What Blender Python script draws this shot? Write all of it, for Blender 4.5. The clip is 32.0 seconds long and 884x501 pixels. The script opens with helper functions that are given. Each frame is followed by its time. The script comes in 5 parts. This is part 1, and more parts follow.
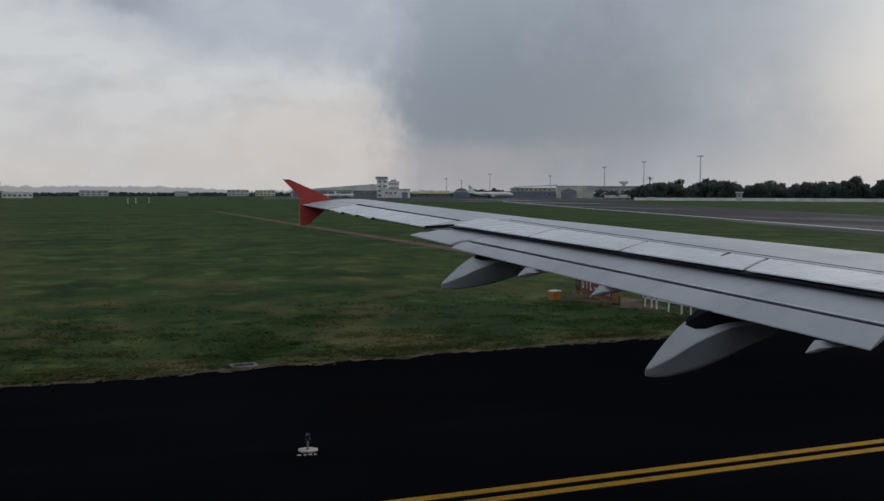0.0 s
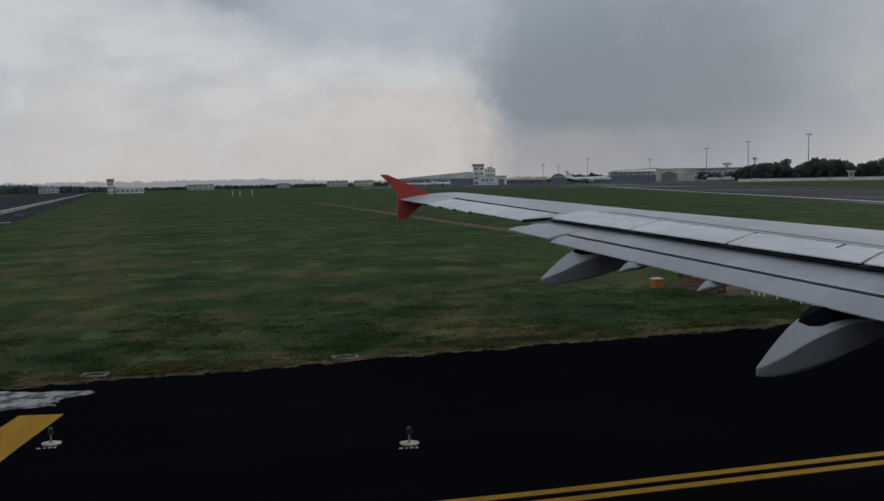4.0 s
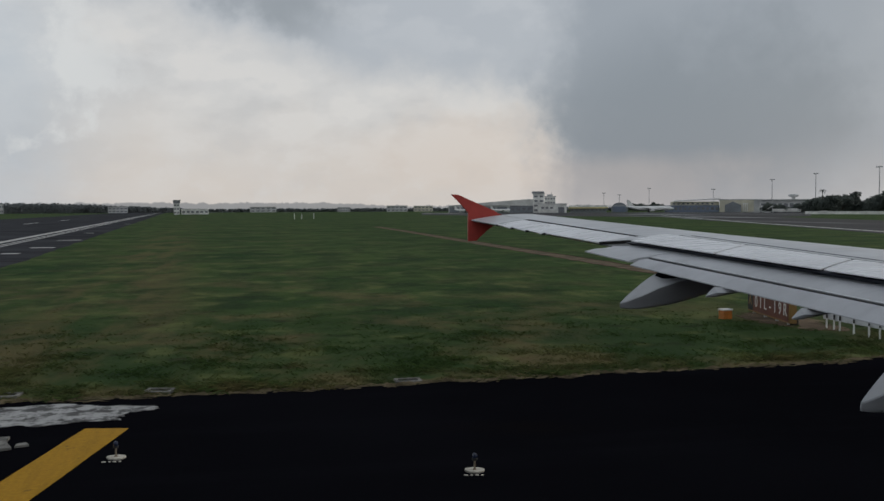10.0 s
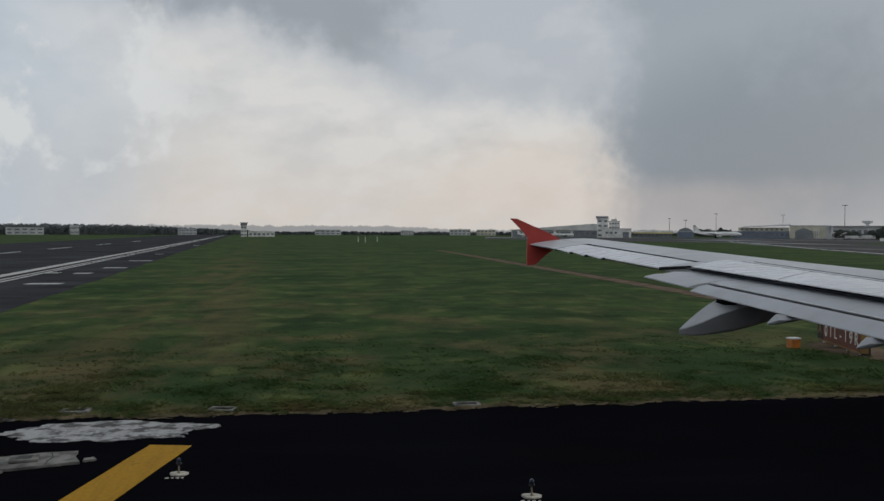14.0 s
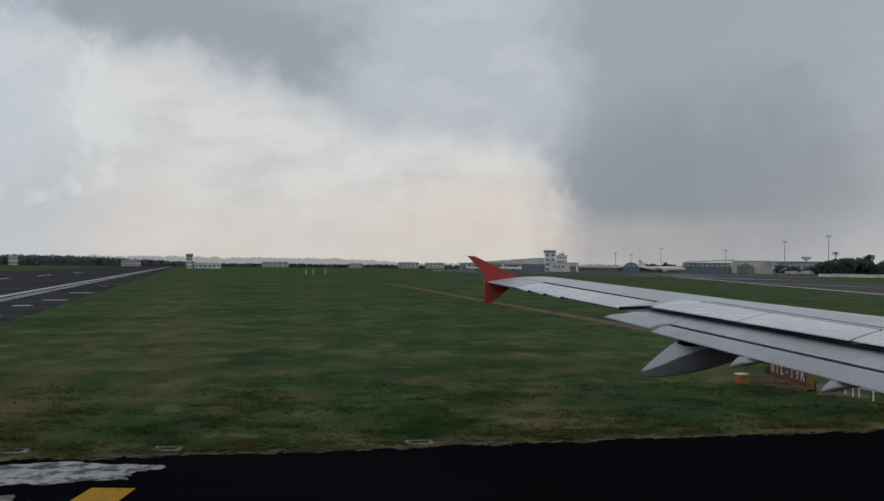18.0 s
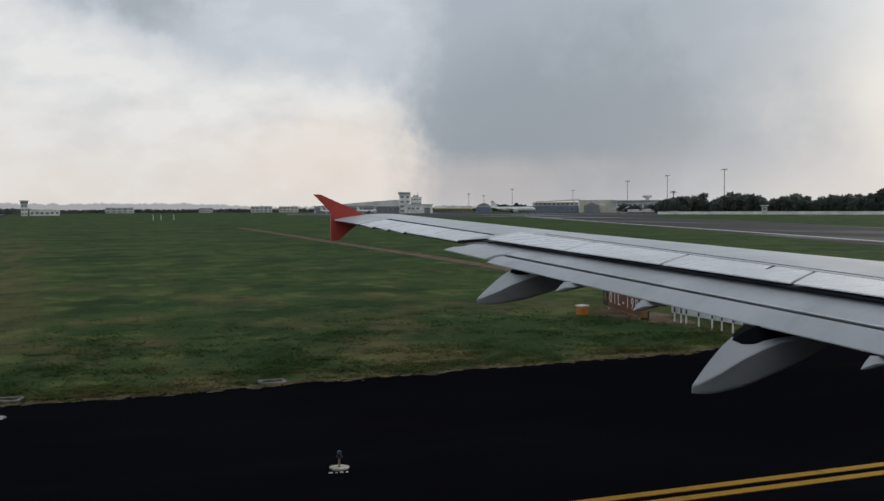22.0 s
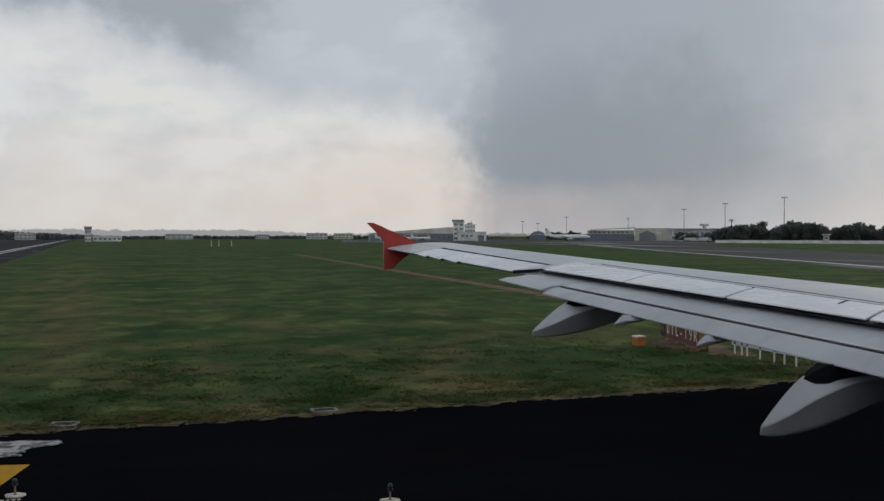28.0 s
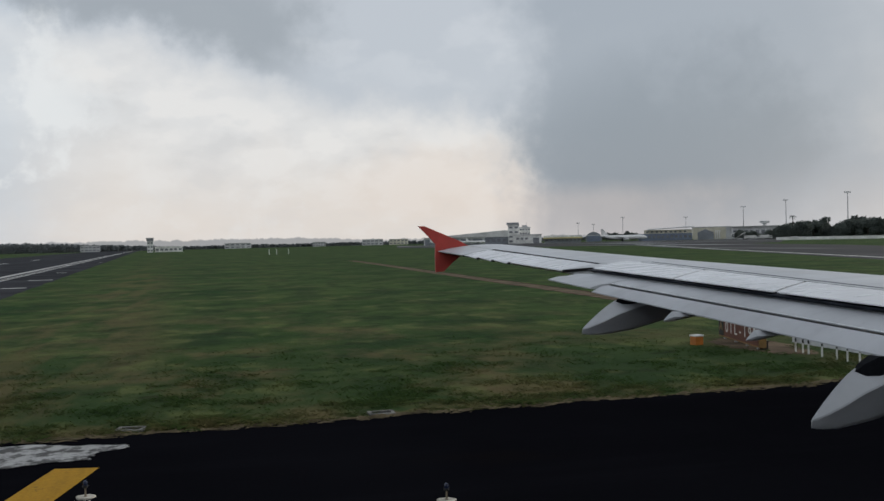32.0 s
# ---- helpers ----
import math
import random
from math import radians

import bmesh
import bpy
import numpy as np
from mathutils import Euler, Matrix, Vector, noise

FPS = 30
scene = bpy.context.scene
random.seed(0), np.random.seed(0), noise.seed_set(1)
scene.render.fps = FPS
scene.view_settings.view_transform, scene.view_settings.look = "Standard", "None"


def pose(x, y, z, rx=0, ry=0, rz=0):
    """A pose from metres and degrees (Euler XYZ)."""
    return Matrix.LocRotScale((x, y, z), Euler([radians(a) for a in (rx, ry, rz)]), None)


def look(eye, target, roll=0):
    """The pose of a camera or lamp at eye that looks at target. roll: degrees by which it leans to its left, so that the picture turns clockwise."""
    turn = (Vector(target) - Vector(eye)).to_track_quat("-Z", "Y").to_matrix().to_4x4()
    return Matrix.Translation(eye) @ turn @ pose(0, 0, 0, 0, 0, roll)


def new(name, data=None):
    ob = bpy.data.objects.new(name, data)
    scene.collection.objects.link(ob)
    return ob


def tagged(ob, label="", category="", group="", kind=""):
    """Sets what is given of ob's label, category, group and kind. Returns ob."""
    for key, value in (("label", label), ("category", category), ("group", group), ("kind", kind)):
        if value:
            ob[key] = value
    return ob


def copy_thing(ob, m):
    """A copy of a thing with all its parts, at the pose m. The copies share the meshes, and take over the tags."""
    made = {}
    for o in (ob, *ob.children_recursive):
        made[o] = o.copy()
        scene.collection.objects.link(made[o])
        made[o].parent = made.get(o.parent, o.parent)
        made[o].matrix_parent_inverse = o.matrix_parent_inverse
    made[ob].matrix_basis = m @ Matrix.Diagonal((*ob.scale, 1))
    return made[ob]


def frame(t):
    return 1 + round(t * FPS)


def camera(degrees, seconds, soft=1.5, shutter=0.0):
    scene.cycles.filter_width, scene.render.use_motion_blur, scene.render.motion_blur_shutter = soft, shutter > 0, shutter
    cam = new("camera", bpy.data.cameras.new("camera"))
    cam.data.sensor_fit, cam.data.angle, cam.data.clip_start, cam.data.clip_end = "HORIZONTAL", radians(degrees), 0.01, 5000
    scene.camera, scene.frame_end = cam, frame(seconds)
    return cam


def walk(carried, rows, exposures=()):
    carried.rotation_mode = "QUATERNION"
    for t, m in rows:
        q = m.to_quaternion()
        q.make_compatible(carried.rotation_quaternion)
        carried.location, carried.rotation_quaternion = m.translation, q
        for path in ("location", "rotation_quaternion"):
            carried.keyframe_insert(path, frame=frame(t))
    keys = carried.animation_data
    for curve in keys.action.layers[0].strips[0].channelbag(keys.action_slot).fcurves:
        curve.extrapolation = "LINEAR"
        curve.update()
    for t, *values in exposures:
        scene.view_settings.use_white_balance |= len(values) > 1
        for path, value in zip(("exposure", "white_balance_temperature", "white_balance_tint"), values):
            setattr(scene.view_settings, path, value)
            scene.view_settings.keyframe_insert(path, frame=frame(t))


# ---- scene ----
# World axes: the aircraft points along +X, its left wing along +Y; the eye is at a left cabin window behind the wing.
cam = camera(52.2, 32.0, soft=1.5)
PATH = [
    (0, 0.036, -0.253, 4.487, 86.372, -0.02, -20.664),
    (0.5, 0.058, -0.278, 4.504, 86.359, -0.012, -19.754),
    (1, 0.071, -0.229, 4.509, 86.43, 0.09, -18.971),
    (1.5, 0.085, -0.278, 4.51, 86.468, 0.16, -18.157),
    (2, 0.066, -0.25, 4.533, 86.309, 0.507, -17.708),
    (2.5, 0.103, -0.252, 4.555, 86.197, 0.735, -16.694),
    (3, 0.081, -0.181, 4.564, 86.047, 0.931, -16.032),
    (3.5, 0.064, -0.151, 4.585, 85.812, 1.089, -15.302),
    (5.5, 0.078, -0.132, 4.573, 85.381, 1.788, -13.07),
    (6, 0.04, -0.054, 4.561, 85.429, 1.726, -12.888),
    (6.5, 0.024, -0.026, 4.599, 85.332, 2.088, -12.362),
    (7, -0.022, 0.106, 4.615, 85.235, 2.254, -12.161),
    (7.5, -0.008, 0.134, 4.622, 85.487, 2.574, -11.432),
    (8, 0.029, 0.093, 4.572, 85.871, 2.437, -10.568),
    (8.5, 0.001, 0.12, 4.61, 86.033, 2.711, -10.566),
    (9, -0.013, 0.126, 4.526, 86.544, 1.261, -10.267),
    (9.5, -0.031, 0.112, 4.507, 87.339, 0.165, -10.33),
    (10, -0.066, 0.198, 4.486, 87.34, 0.281, -10.797),
    (10.5, -0.048, 0.183, 4.476, 86.985, 0.592, -10.575),
    (11, -0.088, 0.212, 4.524, 86.764, 1.489, -10.476),
    (11.5, -0.101, 0.234, 4.563, 86.673, 1.53, -10.168),
    (12, -0.07, 0.246, 4.521, 87.095, 0.775, -9.465),
    (12.5, -0.05, 0.193, 4.469, 87.866, 0.105, -8.687),
    (13, -0.037, 0.185, 4.46, 88.68, -0.443, -7.728),
    (13.5, -0.016, 0.131, 4.473, 88.856, -0.336, -7.026),
    (15.5, -0.01, 0.142, 4.494, 88.993, -0.001, -6.648),
    (16, -0.045, 0.207, 4.522, 89.488, -0.31, -7.009),
    (16.5, -0.072, 0.271, 4.526, 90.173, -0.511, -7.446),
    (17, -0.056, 0.197, 4.556, 90.866, -0.779, -7.617),
    (17.5, -0.086, 0.29, 4.558, 91.34, -0.293, -8.424),
    (18, -0.121, 0.351, 4.553, 90.975, -0.515, -10.075),
    (18.5, -0.109, 0.245, 4.575, 89.799, -0.385, -13.142),
    (19, -0.051, -0.009, 4.504, 88.949, -0.935, -15.573),
    (19.5, -0.097, -0.033, 4.492, 88.034, -0.861, -17.385),
    (20, -0.093, -0.02, 4.495, 87.699, -0.653, -17.549),
    (20.5, -0.055, 0.008, 4.493, 88.129, -0.257, -17.628),
    (21, -0.062, 0.06, 4.516, 87.891, 0.586, -18.099),
    (21.5, -0.059, 0.012, 4.495, 87.511, 0.774, -18.696),
    (22, -0.061, -0.054, 4.471, 87.34, 0.328, -19.251),
    (22.5, 0.023, 0.032, 4.478, 87.552, 0.466, -19.314),
    (23, 0.001, -0.02, 4.511, 87.558, 0.23, -18.89),
    (23.5, 0.017, -0.029, 4.487, 87.78, 0.403, -17.908),
    (24, 0.037, -0.014, 4.469, 87.863, 0.129, -17.405),
    (24.5, 0.013, 0.015, 4.48, 87.806, -0.002, -17.188),
    (25, 0.117, -0.062, 4.43, 88.167, -0.166, -16.182),
    (25.5, 0.077, -0.028, 4.437, 88.332, -0.31, -16.18),
    (27.5, 0.062, 0.13, 4.415, 89.363, -0.651, -15.63),
    (28, 0.011, 0.184, 4.495, 89.091, 0.074, -15.842),
    (28.5, 0.02, 0.108, 4.493, 89.221, 0.31, -15.231),
    (29, -0.006, 0.042, 4.52, 89.105, 0.692, -14.7),
    (29.5, 0.022, -0.051, 4.481, 89.354, 0.763, -13.858),
    (30, 0.046, -0.089, 4.487, 89.301, 0.871, -13.455),
    (30.5, 0.057, -0.108, 4.465, 89.428, 0.984, -13.082),
    (31, 0.056, -0.116, 4.445, 89.487, 0.652, -12.701),
    (31.5, 0.021, -0.009, 4.472, 89.352, 1.132, -12.685),
    (32, 0.04, -0.004, 4.465, 89.385, 1.358, -12.352)
]
EXPOSURES = [(0, -0.40, 6100, 10), (2, -0.46, 6100, 10), (3.5, -0.46, 6100, 10), (6.5, -0.62, 6150, 10), (9, -0.32, 6350, 10), (11, -0.32, 6380, 10), (13, -0.36, 6400, 10), (16, -0.08, 6350, 10), (17, -0.22, 6340, 10), (18, -0.26, 6330, 10), (19, -0.02, 6330, 10), (20, -0.02, 6330, 10), (25, -0.05, 6330, 10), (28, -0.19, 6330, 10), (30, -0.06, 6330, 10), (32, -0.05, 6330, 10)]
walk(cam, [(t, pose(x, y, z, rx, ry, rz)) for t, x, y, z, rx, ry, rz in PATH], EXPOSURES)

R = random.Random(7)


# ---------------------------------------------------------------- node helpers
def mat(name):
    m = bpy.data.materials.new(name)
    m.use_nodes = True
    nt = m.node_tree
    nt.nodes.clear()
    out = nt.nodes.new("ShaderNodeOutputMaterial")
    b = nt.nodes.new("ShaderNodeBsdfPrincipled")
    nt.links.new(b.outputs[0], out.inputs[0])
    return m, nt, b


def link(nt, a, b):
    nt.links.new(a, b)


def val(nt, op, a, b=0.0, clamp=False):
    n = nt.nodes.new("ShaderNodeMath")
    n.operation, n.use_clamp = op, clamp
    for i, v in enumerate((a, b)):
        if isinstance(v, (int, float)):
            n.inputs[i].default_value = v
        else:
            link(nt, v, n.inputs[i])
    return n.outputs[0]


def mapped(nt, v, a, b, c=0.0, d=1.0, smooth=True):
    n = nt.nodes.new("ShaderNodeMapRange")
    n.interpolation_type = "SMOOTHSTEP" if smooth else "LINEAR"
    link(nt, v, n.inputs[0])
    for i, x in enumerate((a, b, c, d)):
        n.inputs[1 + i].default_value = x
    return n.outputs[0]


def blend(nt, f, a, b, kind="MIX"):
    n = nt.nodes.new("ShaderNodeMix")
    n.data_type, n.blend_type = "RGBA", kind
    if isinstance(f, (int, float)):
        n.inputs[0].default_value = f
    else:
        link(nt, f, n.inputs[0])
    for i, v in ((6, a), (7, b)):
        if isinstance(v, tuple):
            n.inputs[i].default_value = (*v, 1)
        else:
            link(nt, v, n.inputs[i])
    return n.outputs[2]


def grain(nt, vec, scale, detail=4.0, rough=0.55, stretch=None):
    if stretch:
        mp = nt.nodes.new("ShaderNodeMapping")
        mp.inputs["Scale"].default_value = stretch
        link(nt, vec, mp.inputs[0])
        vec = mp.outputs[0]
    n = nt.nodes.new("ShaderNodeTexNoise")
    n.inputs["Scale"].default_value, n.inputs["Detail"].default_value, n.inputs["Roughness"].default_value = scale, detail, rough
    link(nt, vec, n.inputs["Vector"])
    return n.outputs[0]


def place(nt):
    return nt.nodes.new("ShaderNodeNewGeometry").outputs["Position"]


def local(nt):
    return nt.nodes.new("ShaderNodeTexCoord").outputs["Object"]


def bump(nt, b, height, strength=0.3, distance=0.02):
    n = nt.nodes.new("ShaderNodeBump")
    n.inputs["Strength"].default_value, n.inputs["Distance"].default_value = strength, distance
    link(nt, height, n.inputs["Height"])
    link(nt, n.outputs[0], b.inputs["Normal"])


def leafy(nt, b, col, share=0.5):
    """Lets light through thin leaves and blades."""
    out = [n for n in nt.nodes if n.type == "OUTPUT_MATERIAL"][0]
    tr = nt.nodes.new("ShaderNodeBsdfTranslucent")
    link(nt, col, tr.inputs[0])
    mx = nt.nodes.new("ShaderNodeMixShader")
    mx.inputs[0].default_value = share
    link(nt, b.outputs[0], mx.inputs[1])
    link(nt, tr.outputs[0], mx.inputs[2])
    link(nt, mx.outputs[0], out.inputs[0])


def simple(name, col, rough=0.6, metal=0.0, scale=3.0, vary=0.25, spec=0.5, bumpy=0.0):
    """A paint, metal or stone with two scales of variation."""
    m, nt, b = mat(name)
    v = local(nt)
    big, fine = grain(nt, v, scale, 3), grain(nt, v, scale * 9, 4)
    dark = tuple(c * (1 - vary) for c in col)
    light = tuple(min(1, c * (1 + vary * 0.6)) for c in col)
    c1 = blend(nt, mapped(nt, big, 0.3, 0.7), dark, light)
    c2 = blend(nt, mapped(nt, fine, 0.35, 0.75, 0, 0.35), c1, dark)
    link(nt, c2, b.inputs["Base Color"])
    b.inputs["Metallic"].default_value = metal
    b.inputs["Specular IOR Level"].default_value = spec
    link(nt, mapped(nt, fine, 0.2, 0.8, max(0.02, rough - 0.1), min(1, rough + 0.1)), b.inputs["Roughness"])
    if bumpy:
        bump(nt, b, fine, bumpy)
    return m


# ---------------------------------------------------------------- sky and sun
SUN_AZ, SUN_EL = 70.0, 17.0
world = bpy.data.worlds.new("sky")
scene.world = world
world.use_nodes = True
wt = world.node_tree
wt.nodes.clear()
wout = wt.nodes.new("ShaderNodeOutputWorld")
nish = wt.nodes.new("ShaderNodeTexSky")
nish.sky_type, nish.sun_disc = "NISHITA", False
nish.sun_elevation, nish.sun_rotation = radians(SUN_EL), radians(SUN_AZ)
nish.air_density, nish.dust_density = 1.5, 3.0
clear = wt.nodes.new("ShaderNodeBackground")
clear.inputs[1].default_value = 0.1
link(wt, nish.outputs[0], clear.inputs[0])
gen = wt.nodes.new("ShaderNodeTexCoord").outputs["Generated"]
sep = wt.nodes.new("ShaderNodeSeparateXYZ")
link(wt, gen, sep.inputs[0])
azim = val(wt, "MULTIPLY", val(wt, "ARCTAN2", sep.outputs[0], sep.outputs[1]), 57.2958)
elev = val(wt, "MULTIPLY", val(wt, "ARCSINE", sep.outputs[2]), 57.2958)
n_big = grain(wt, gen, 5.0, 5, 0.55)
n_mid = grain(wt, gen, 16.0, 5, 0.6)
n_soft = grain(wt, gen, 3.0, 2, 0.5, (1, 1, 2.2))
n_fine = grain(wt, gen, 38.0, 4, 0.6, (1, 1, 1.6))
wob = val(wt, "ADD", val(wt, "MULTIPLY", val(wt, "SUBTRACT", n_big, 0.5), 13.0), val(wt, "MULTIPLY", val(wt, "SUBTRACT", n_mid, 0.5), 7.0))
azw = val(wt, "ADD", azim, wob)
elw = val(wt, "ADD", elev, val(wt, "MULTIPLY", wob, 0.55))
# pale warm cloud low down, where the rain has cleared, under a blue-grey deck whose edge slopes down to the front
deck_edge = val(wt, "SUBTRACT", 10.8, val(wt, "MULTIPLY", azim, 0.22))
over = val(wt, "SUBTRACT", elw, deck_edge)
lay = blend(wt, mapped(wt, elw, 0.5, 9.0), (0.82, 0.755, 0.69), (0.785, 0.78, 0.77))
lay = blend(wt, mapped(wt, n_mid, 0.5, 0.72, 0, 0.5), lay, (0.84, 0.82, 0.79))
lay = blend(wt, mapped(wt, n_soft, 0.52, 0.75, 0, 0.22), lay, (0.56, 0.58, 0.60))
lay = blend(wt, mapped(wt, n_fine, 0.55, 0.8, 0, 0.25), lay, (0.87, 0.86, 0.84))
lay = blend(wt, mapped(wt, over, -1.5, 1.6, 0, 0.92), lay, (0.545, 0.585, 0.635))
# broken cumulus in the bright gap: sunlit crowns over grey bases
n_cum = grain(wt, gen, 13.0, 6, 0.5, (1, 1, 1.9))
under_deck = val(wt, "MULTIPLY", mapped(wt, over, -9.0, -3.0, 0.3, 1.0), mapped(wt, over, -2.2, 0.4, 1.0, 0.0))
crown = val(wt, "MULTIPLY", mapped(wt, n_cum, 0.49, 0.60), under_deck)
lay = blend(wt, val(wt, "MULTIPLY", crown, 0.55), lay, (0.90, 0.875, 0.84))
base_s = val(wt, "MULTIPLY", mapped(wt, n_cum, 0.36, 0.50, 1.0, 0.0), under_deck)
lay = blend(wt, val(wt, "MULTIPLY", base_s, 0.35), lay, (0.60, 0.60, 0.605))
# folds in the underside of the deck
lay = blend(wt, val(wt, "MULTIPLY", mapped(wt, n_cum, 0.47, 0.62), mapped(wt, over, 0.0, 3.0, 0.0, 0.4)), lay, (0.69, 0.715, 0.745))
# the rain shaft: a slate curtain with a firm left edge, a dark heart and a long soft right side
edge_l = mapped(wt, azw, 14.8, 20.5)
edge_r = mapped(wt, azw, 33.0, 50.0, 1.0, 0.28)
low = mapped(wt, val(wt, "ADD", elev, val(wt, "MULTIPLY", wob, 0.22)), -0.5, 4.2, 0.66, 1.0)
rain = val(wt, "MULTIPLY", val(wt, "MULTIPLY", edge_l, edge_r), low)
lay = blend(wt, val(wt, "MULTIPLY", rain, 0.93), lay, (0.388, 0.432, 0.485))
hx = val(wt, "MULTIPLY", val(wt, "SUBTRACT", azw, 26.0), 0.115)
hy = val(wt, "MULTIPLY", val(wt, "SUBTRACT", elw, 5.0), 0.16)
heart = mapped(wt, val(wt, "ADD", val(wt, "MULTIPLY", hx, hx), val(wt, "MULTIPLY", hy, hy)), 0.0, 1.5, 1.0, 0.0)
lay = blend(wt, val(wt, "MULTIPLY", val(wt, "MULTIPLY", heart, low), 0.85), lay, (0.278, 0.320, 0.368))
# a paler, warmer strip below the shower's base
strip = val(wt, "MULTIPLY", val(wt, "MULTIPLY", mapped(wt, azw, 14.0, 19.0), mapped(wt, azw, 24.0, 33.0, 1.0, 0.0)), mapped(wt, val(wt, "ADD", elev, val(wt, "MULTIPLY", wob, 0.10)), 2.2, 3.9, 1.0, 0.0))
lay = blend(wt, val(wt, "MULTIPLY", strip, 0.5), lay, (0.60, 0.545, 0.52))
# low evening light reddening the foot of the curtain
px_ = val(wt, "MULTIPLY", val(wt, "SUBTRACT", azw, 12.0), 0.14)
py_ = val(wt, "MULTIPLY", val(wt, "SUBTRACT", elw, 3.2), 0.30)
blush = mapped(wt, val(wt, "ADD", val(wt, "MULTIPLY", px_, px_), val(wt, "MULTIPLY", py_, py_)), 0.0, 1.3, 1.0, 0.0)
lay = blend(wt, val(wt, "MULTIPLY", blush, 0.45), lay, (0.82, 0.715, 0.63))
# a thinner, bluer sky with piled white cumulus on the clear side
lay = blend(wt, mapped(wt, azw, -6.0, -22.0, 0, 0.55), lay, (0.47, 0.60, 0.73))
puff = val(wt, "MULTIPLY", mapped(wt, azw, -4.0, -13.0), mapped(wt, grain(wt, gen, 11.0, 6, 0.55), 0.50, 0.60))
lay = blend(wt, val(wt, "MULTIPLY", puff, 0.8), lay, (0.86, 0.87, 0.86))
# a darker cloud base hanging just above the deck's edge
base_c = val(wt, "MULTIPLY", mapped(wt, over, 0.2, 2.0), mapped(wt, val(wt, "ABSOLUTE", val(wt, "ADD", azw, 5.0)), 7.0, 12.5, 1.0, 0.0))
lay = blend(wt, val(wt, "MULTIPLY", val(wt, "MULTIPLY", base_c, mapped(wt, over, 3.2, 7.0, 1.0, 0.35)), 0.85), lay, (0.36, 0.395, 0.43))
# the far side of the shower, where low sun reaches through again
gapr = val(wt, "MULTIPLY", mapped(wt, azw, 36.0, 48.0), mapped(wt, elw, 6.0, 12.5, 1.0, 0.0))
lay = blend(wt, val(wt, "MULTIPLY", gapr, 0.75), lay, (0.80, 0.755, 0.71))
# hazy hills and woods along the horizon
n_hill = grain(wt, gen, 60.0, 7, 0.7, (1, 1, 0.02))
hill = val(wt, "SUBTRACT", elev, val(wt, "ADD", mapped(wt, n_hill, 0.3, 0.7, 0.30, 0.50), mapped(wt, azim, 2.0, 10.0, 0.0, -0.25)))
lay = blend(wt, mapped(wt, hill, -0.05, 0.06, 0.8, 0.0), lay, (0.27, 0.285, 0.30))
# clouds close up overhead
lay = blend(wt, mapped(wt, elev, 17.0, 40.0, 0, 0.8), lay, (0.40, 0.43, 0.46))
# unseen sky behind the aircraft, its brightness set to light faces towards the eye
lay = blend(wt, mapped(wt, val(wt, "ABSOLUTE", val(wt, "SUBTRACT", azim, 20.0)), 90.0, 130.0, 0, 0.9), lay, (0.56, 0.58, 0.60))
# glow round the veiled sun
sv = wt.nodes.new("ShaderNodeVectorMath")
sv.operation = "DOT_PRODUCT"
link(wt, gen, sv.inputs[0])
sv.inputs[1].default_value = (math.sin(radians(SUN_AZ)) * math.cos(radians(SUN_EL)), math.cos(radians(SUN_AZ)) * math.cos(radians(SUN_EL)), math.sin(radians(SUN_EL)))
glow = mapped(wt, sv.outputs["Value"], 0.86, 1.0)
lay = blend(wt, glow, lay, (1.25, 1.2, 1.1))
cloud = wt.nodes.new("ShaderNodeBackground")
cloud.inputs[1].default_value = 1.0
link(wt, lay, cloud.inputs[0])
mixs = wt.nodes.new("ShaderNodeMixShader")
mixs.inputs[0].default_value = 0.93
link(wt, clear.outputs[0], mixs.inputs[1])
link(wt, cloud.outputs[0], mixs.inputs[2])
link(wt, mixs.outputs[0], wout.inputs[0])

sun = new("sun", bpy.data.lights.new("sun", "SUN"))
sun.data.energy, sun.data.angle, sun.data.color = 0.7, radians(14), (1.0, 0.93, 0.84)
sun.matrix_world = look((60 * math.sin(radians(SUN_AZ)), 60 * math.cos(radians(SUN_AZ)), 60 * math.tan(radians(SUN_EL))), (0, 0, 0))


# ---------------------------------------------------------------- mesh helpers
def part(name, bm, material, parent=None, label="", smooth=None):
    """Links a bmesh as one mesh object, under a thing or a part."""
    me = bpy.data.meshes.new(name)
    bmesh.ops.recalc_face_normals(bm, faces=bm.faces)
    bm.to_mesh(me)
    bm.free()
    me.materials.append(material)
    if smooth is not None:
        me.shade_smooth()
        me.set_sharp_from_angle(angle=radians(smooth))
    ob = new(name, me)
    if parent is not None:
        ob.parent = parent
    if label:
        tagged(ob, label)
    return ob


def thing(name, label, category, group="", kind="", at=None):
    ob = new(name)
    ob.empty_display_size = 0.2
    if at is not None:
        ob.matrix_basis = at
    return tagged(ob, label, category, group, kind)


def raw(verts, faces):
    bm = bmesh.new()
    vs = [bm.verts.new(v) for v in verts]
    for f in faces:
        if len(set(f)) > 2:
            try:
                bm.faces.new([vs[i] for i in f])
            except ValueError:
                pass
    return bm


def loft(rings, closed=True, caps=True):
    """A skin over rings of equally many points."""
    k = len(rings[0])
    verts = [p for ring in rings for p in ring]
    faces = []
    for i in range(len(rings) - 1):
        for j in range(k if closed else k - 1):
            a, b = i * k + j, i * k + (j + 1) % k
            faces.append((a, b, b + k, a + k))
    if caps and closed:
        faces += [tuple(range(k)), tuple(range(len(verts) - k, len(verts)))]
    return raw(verts, faces)


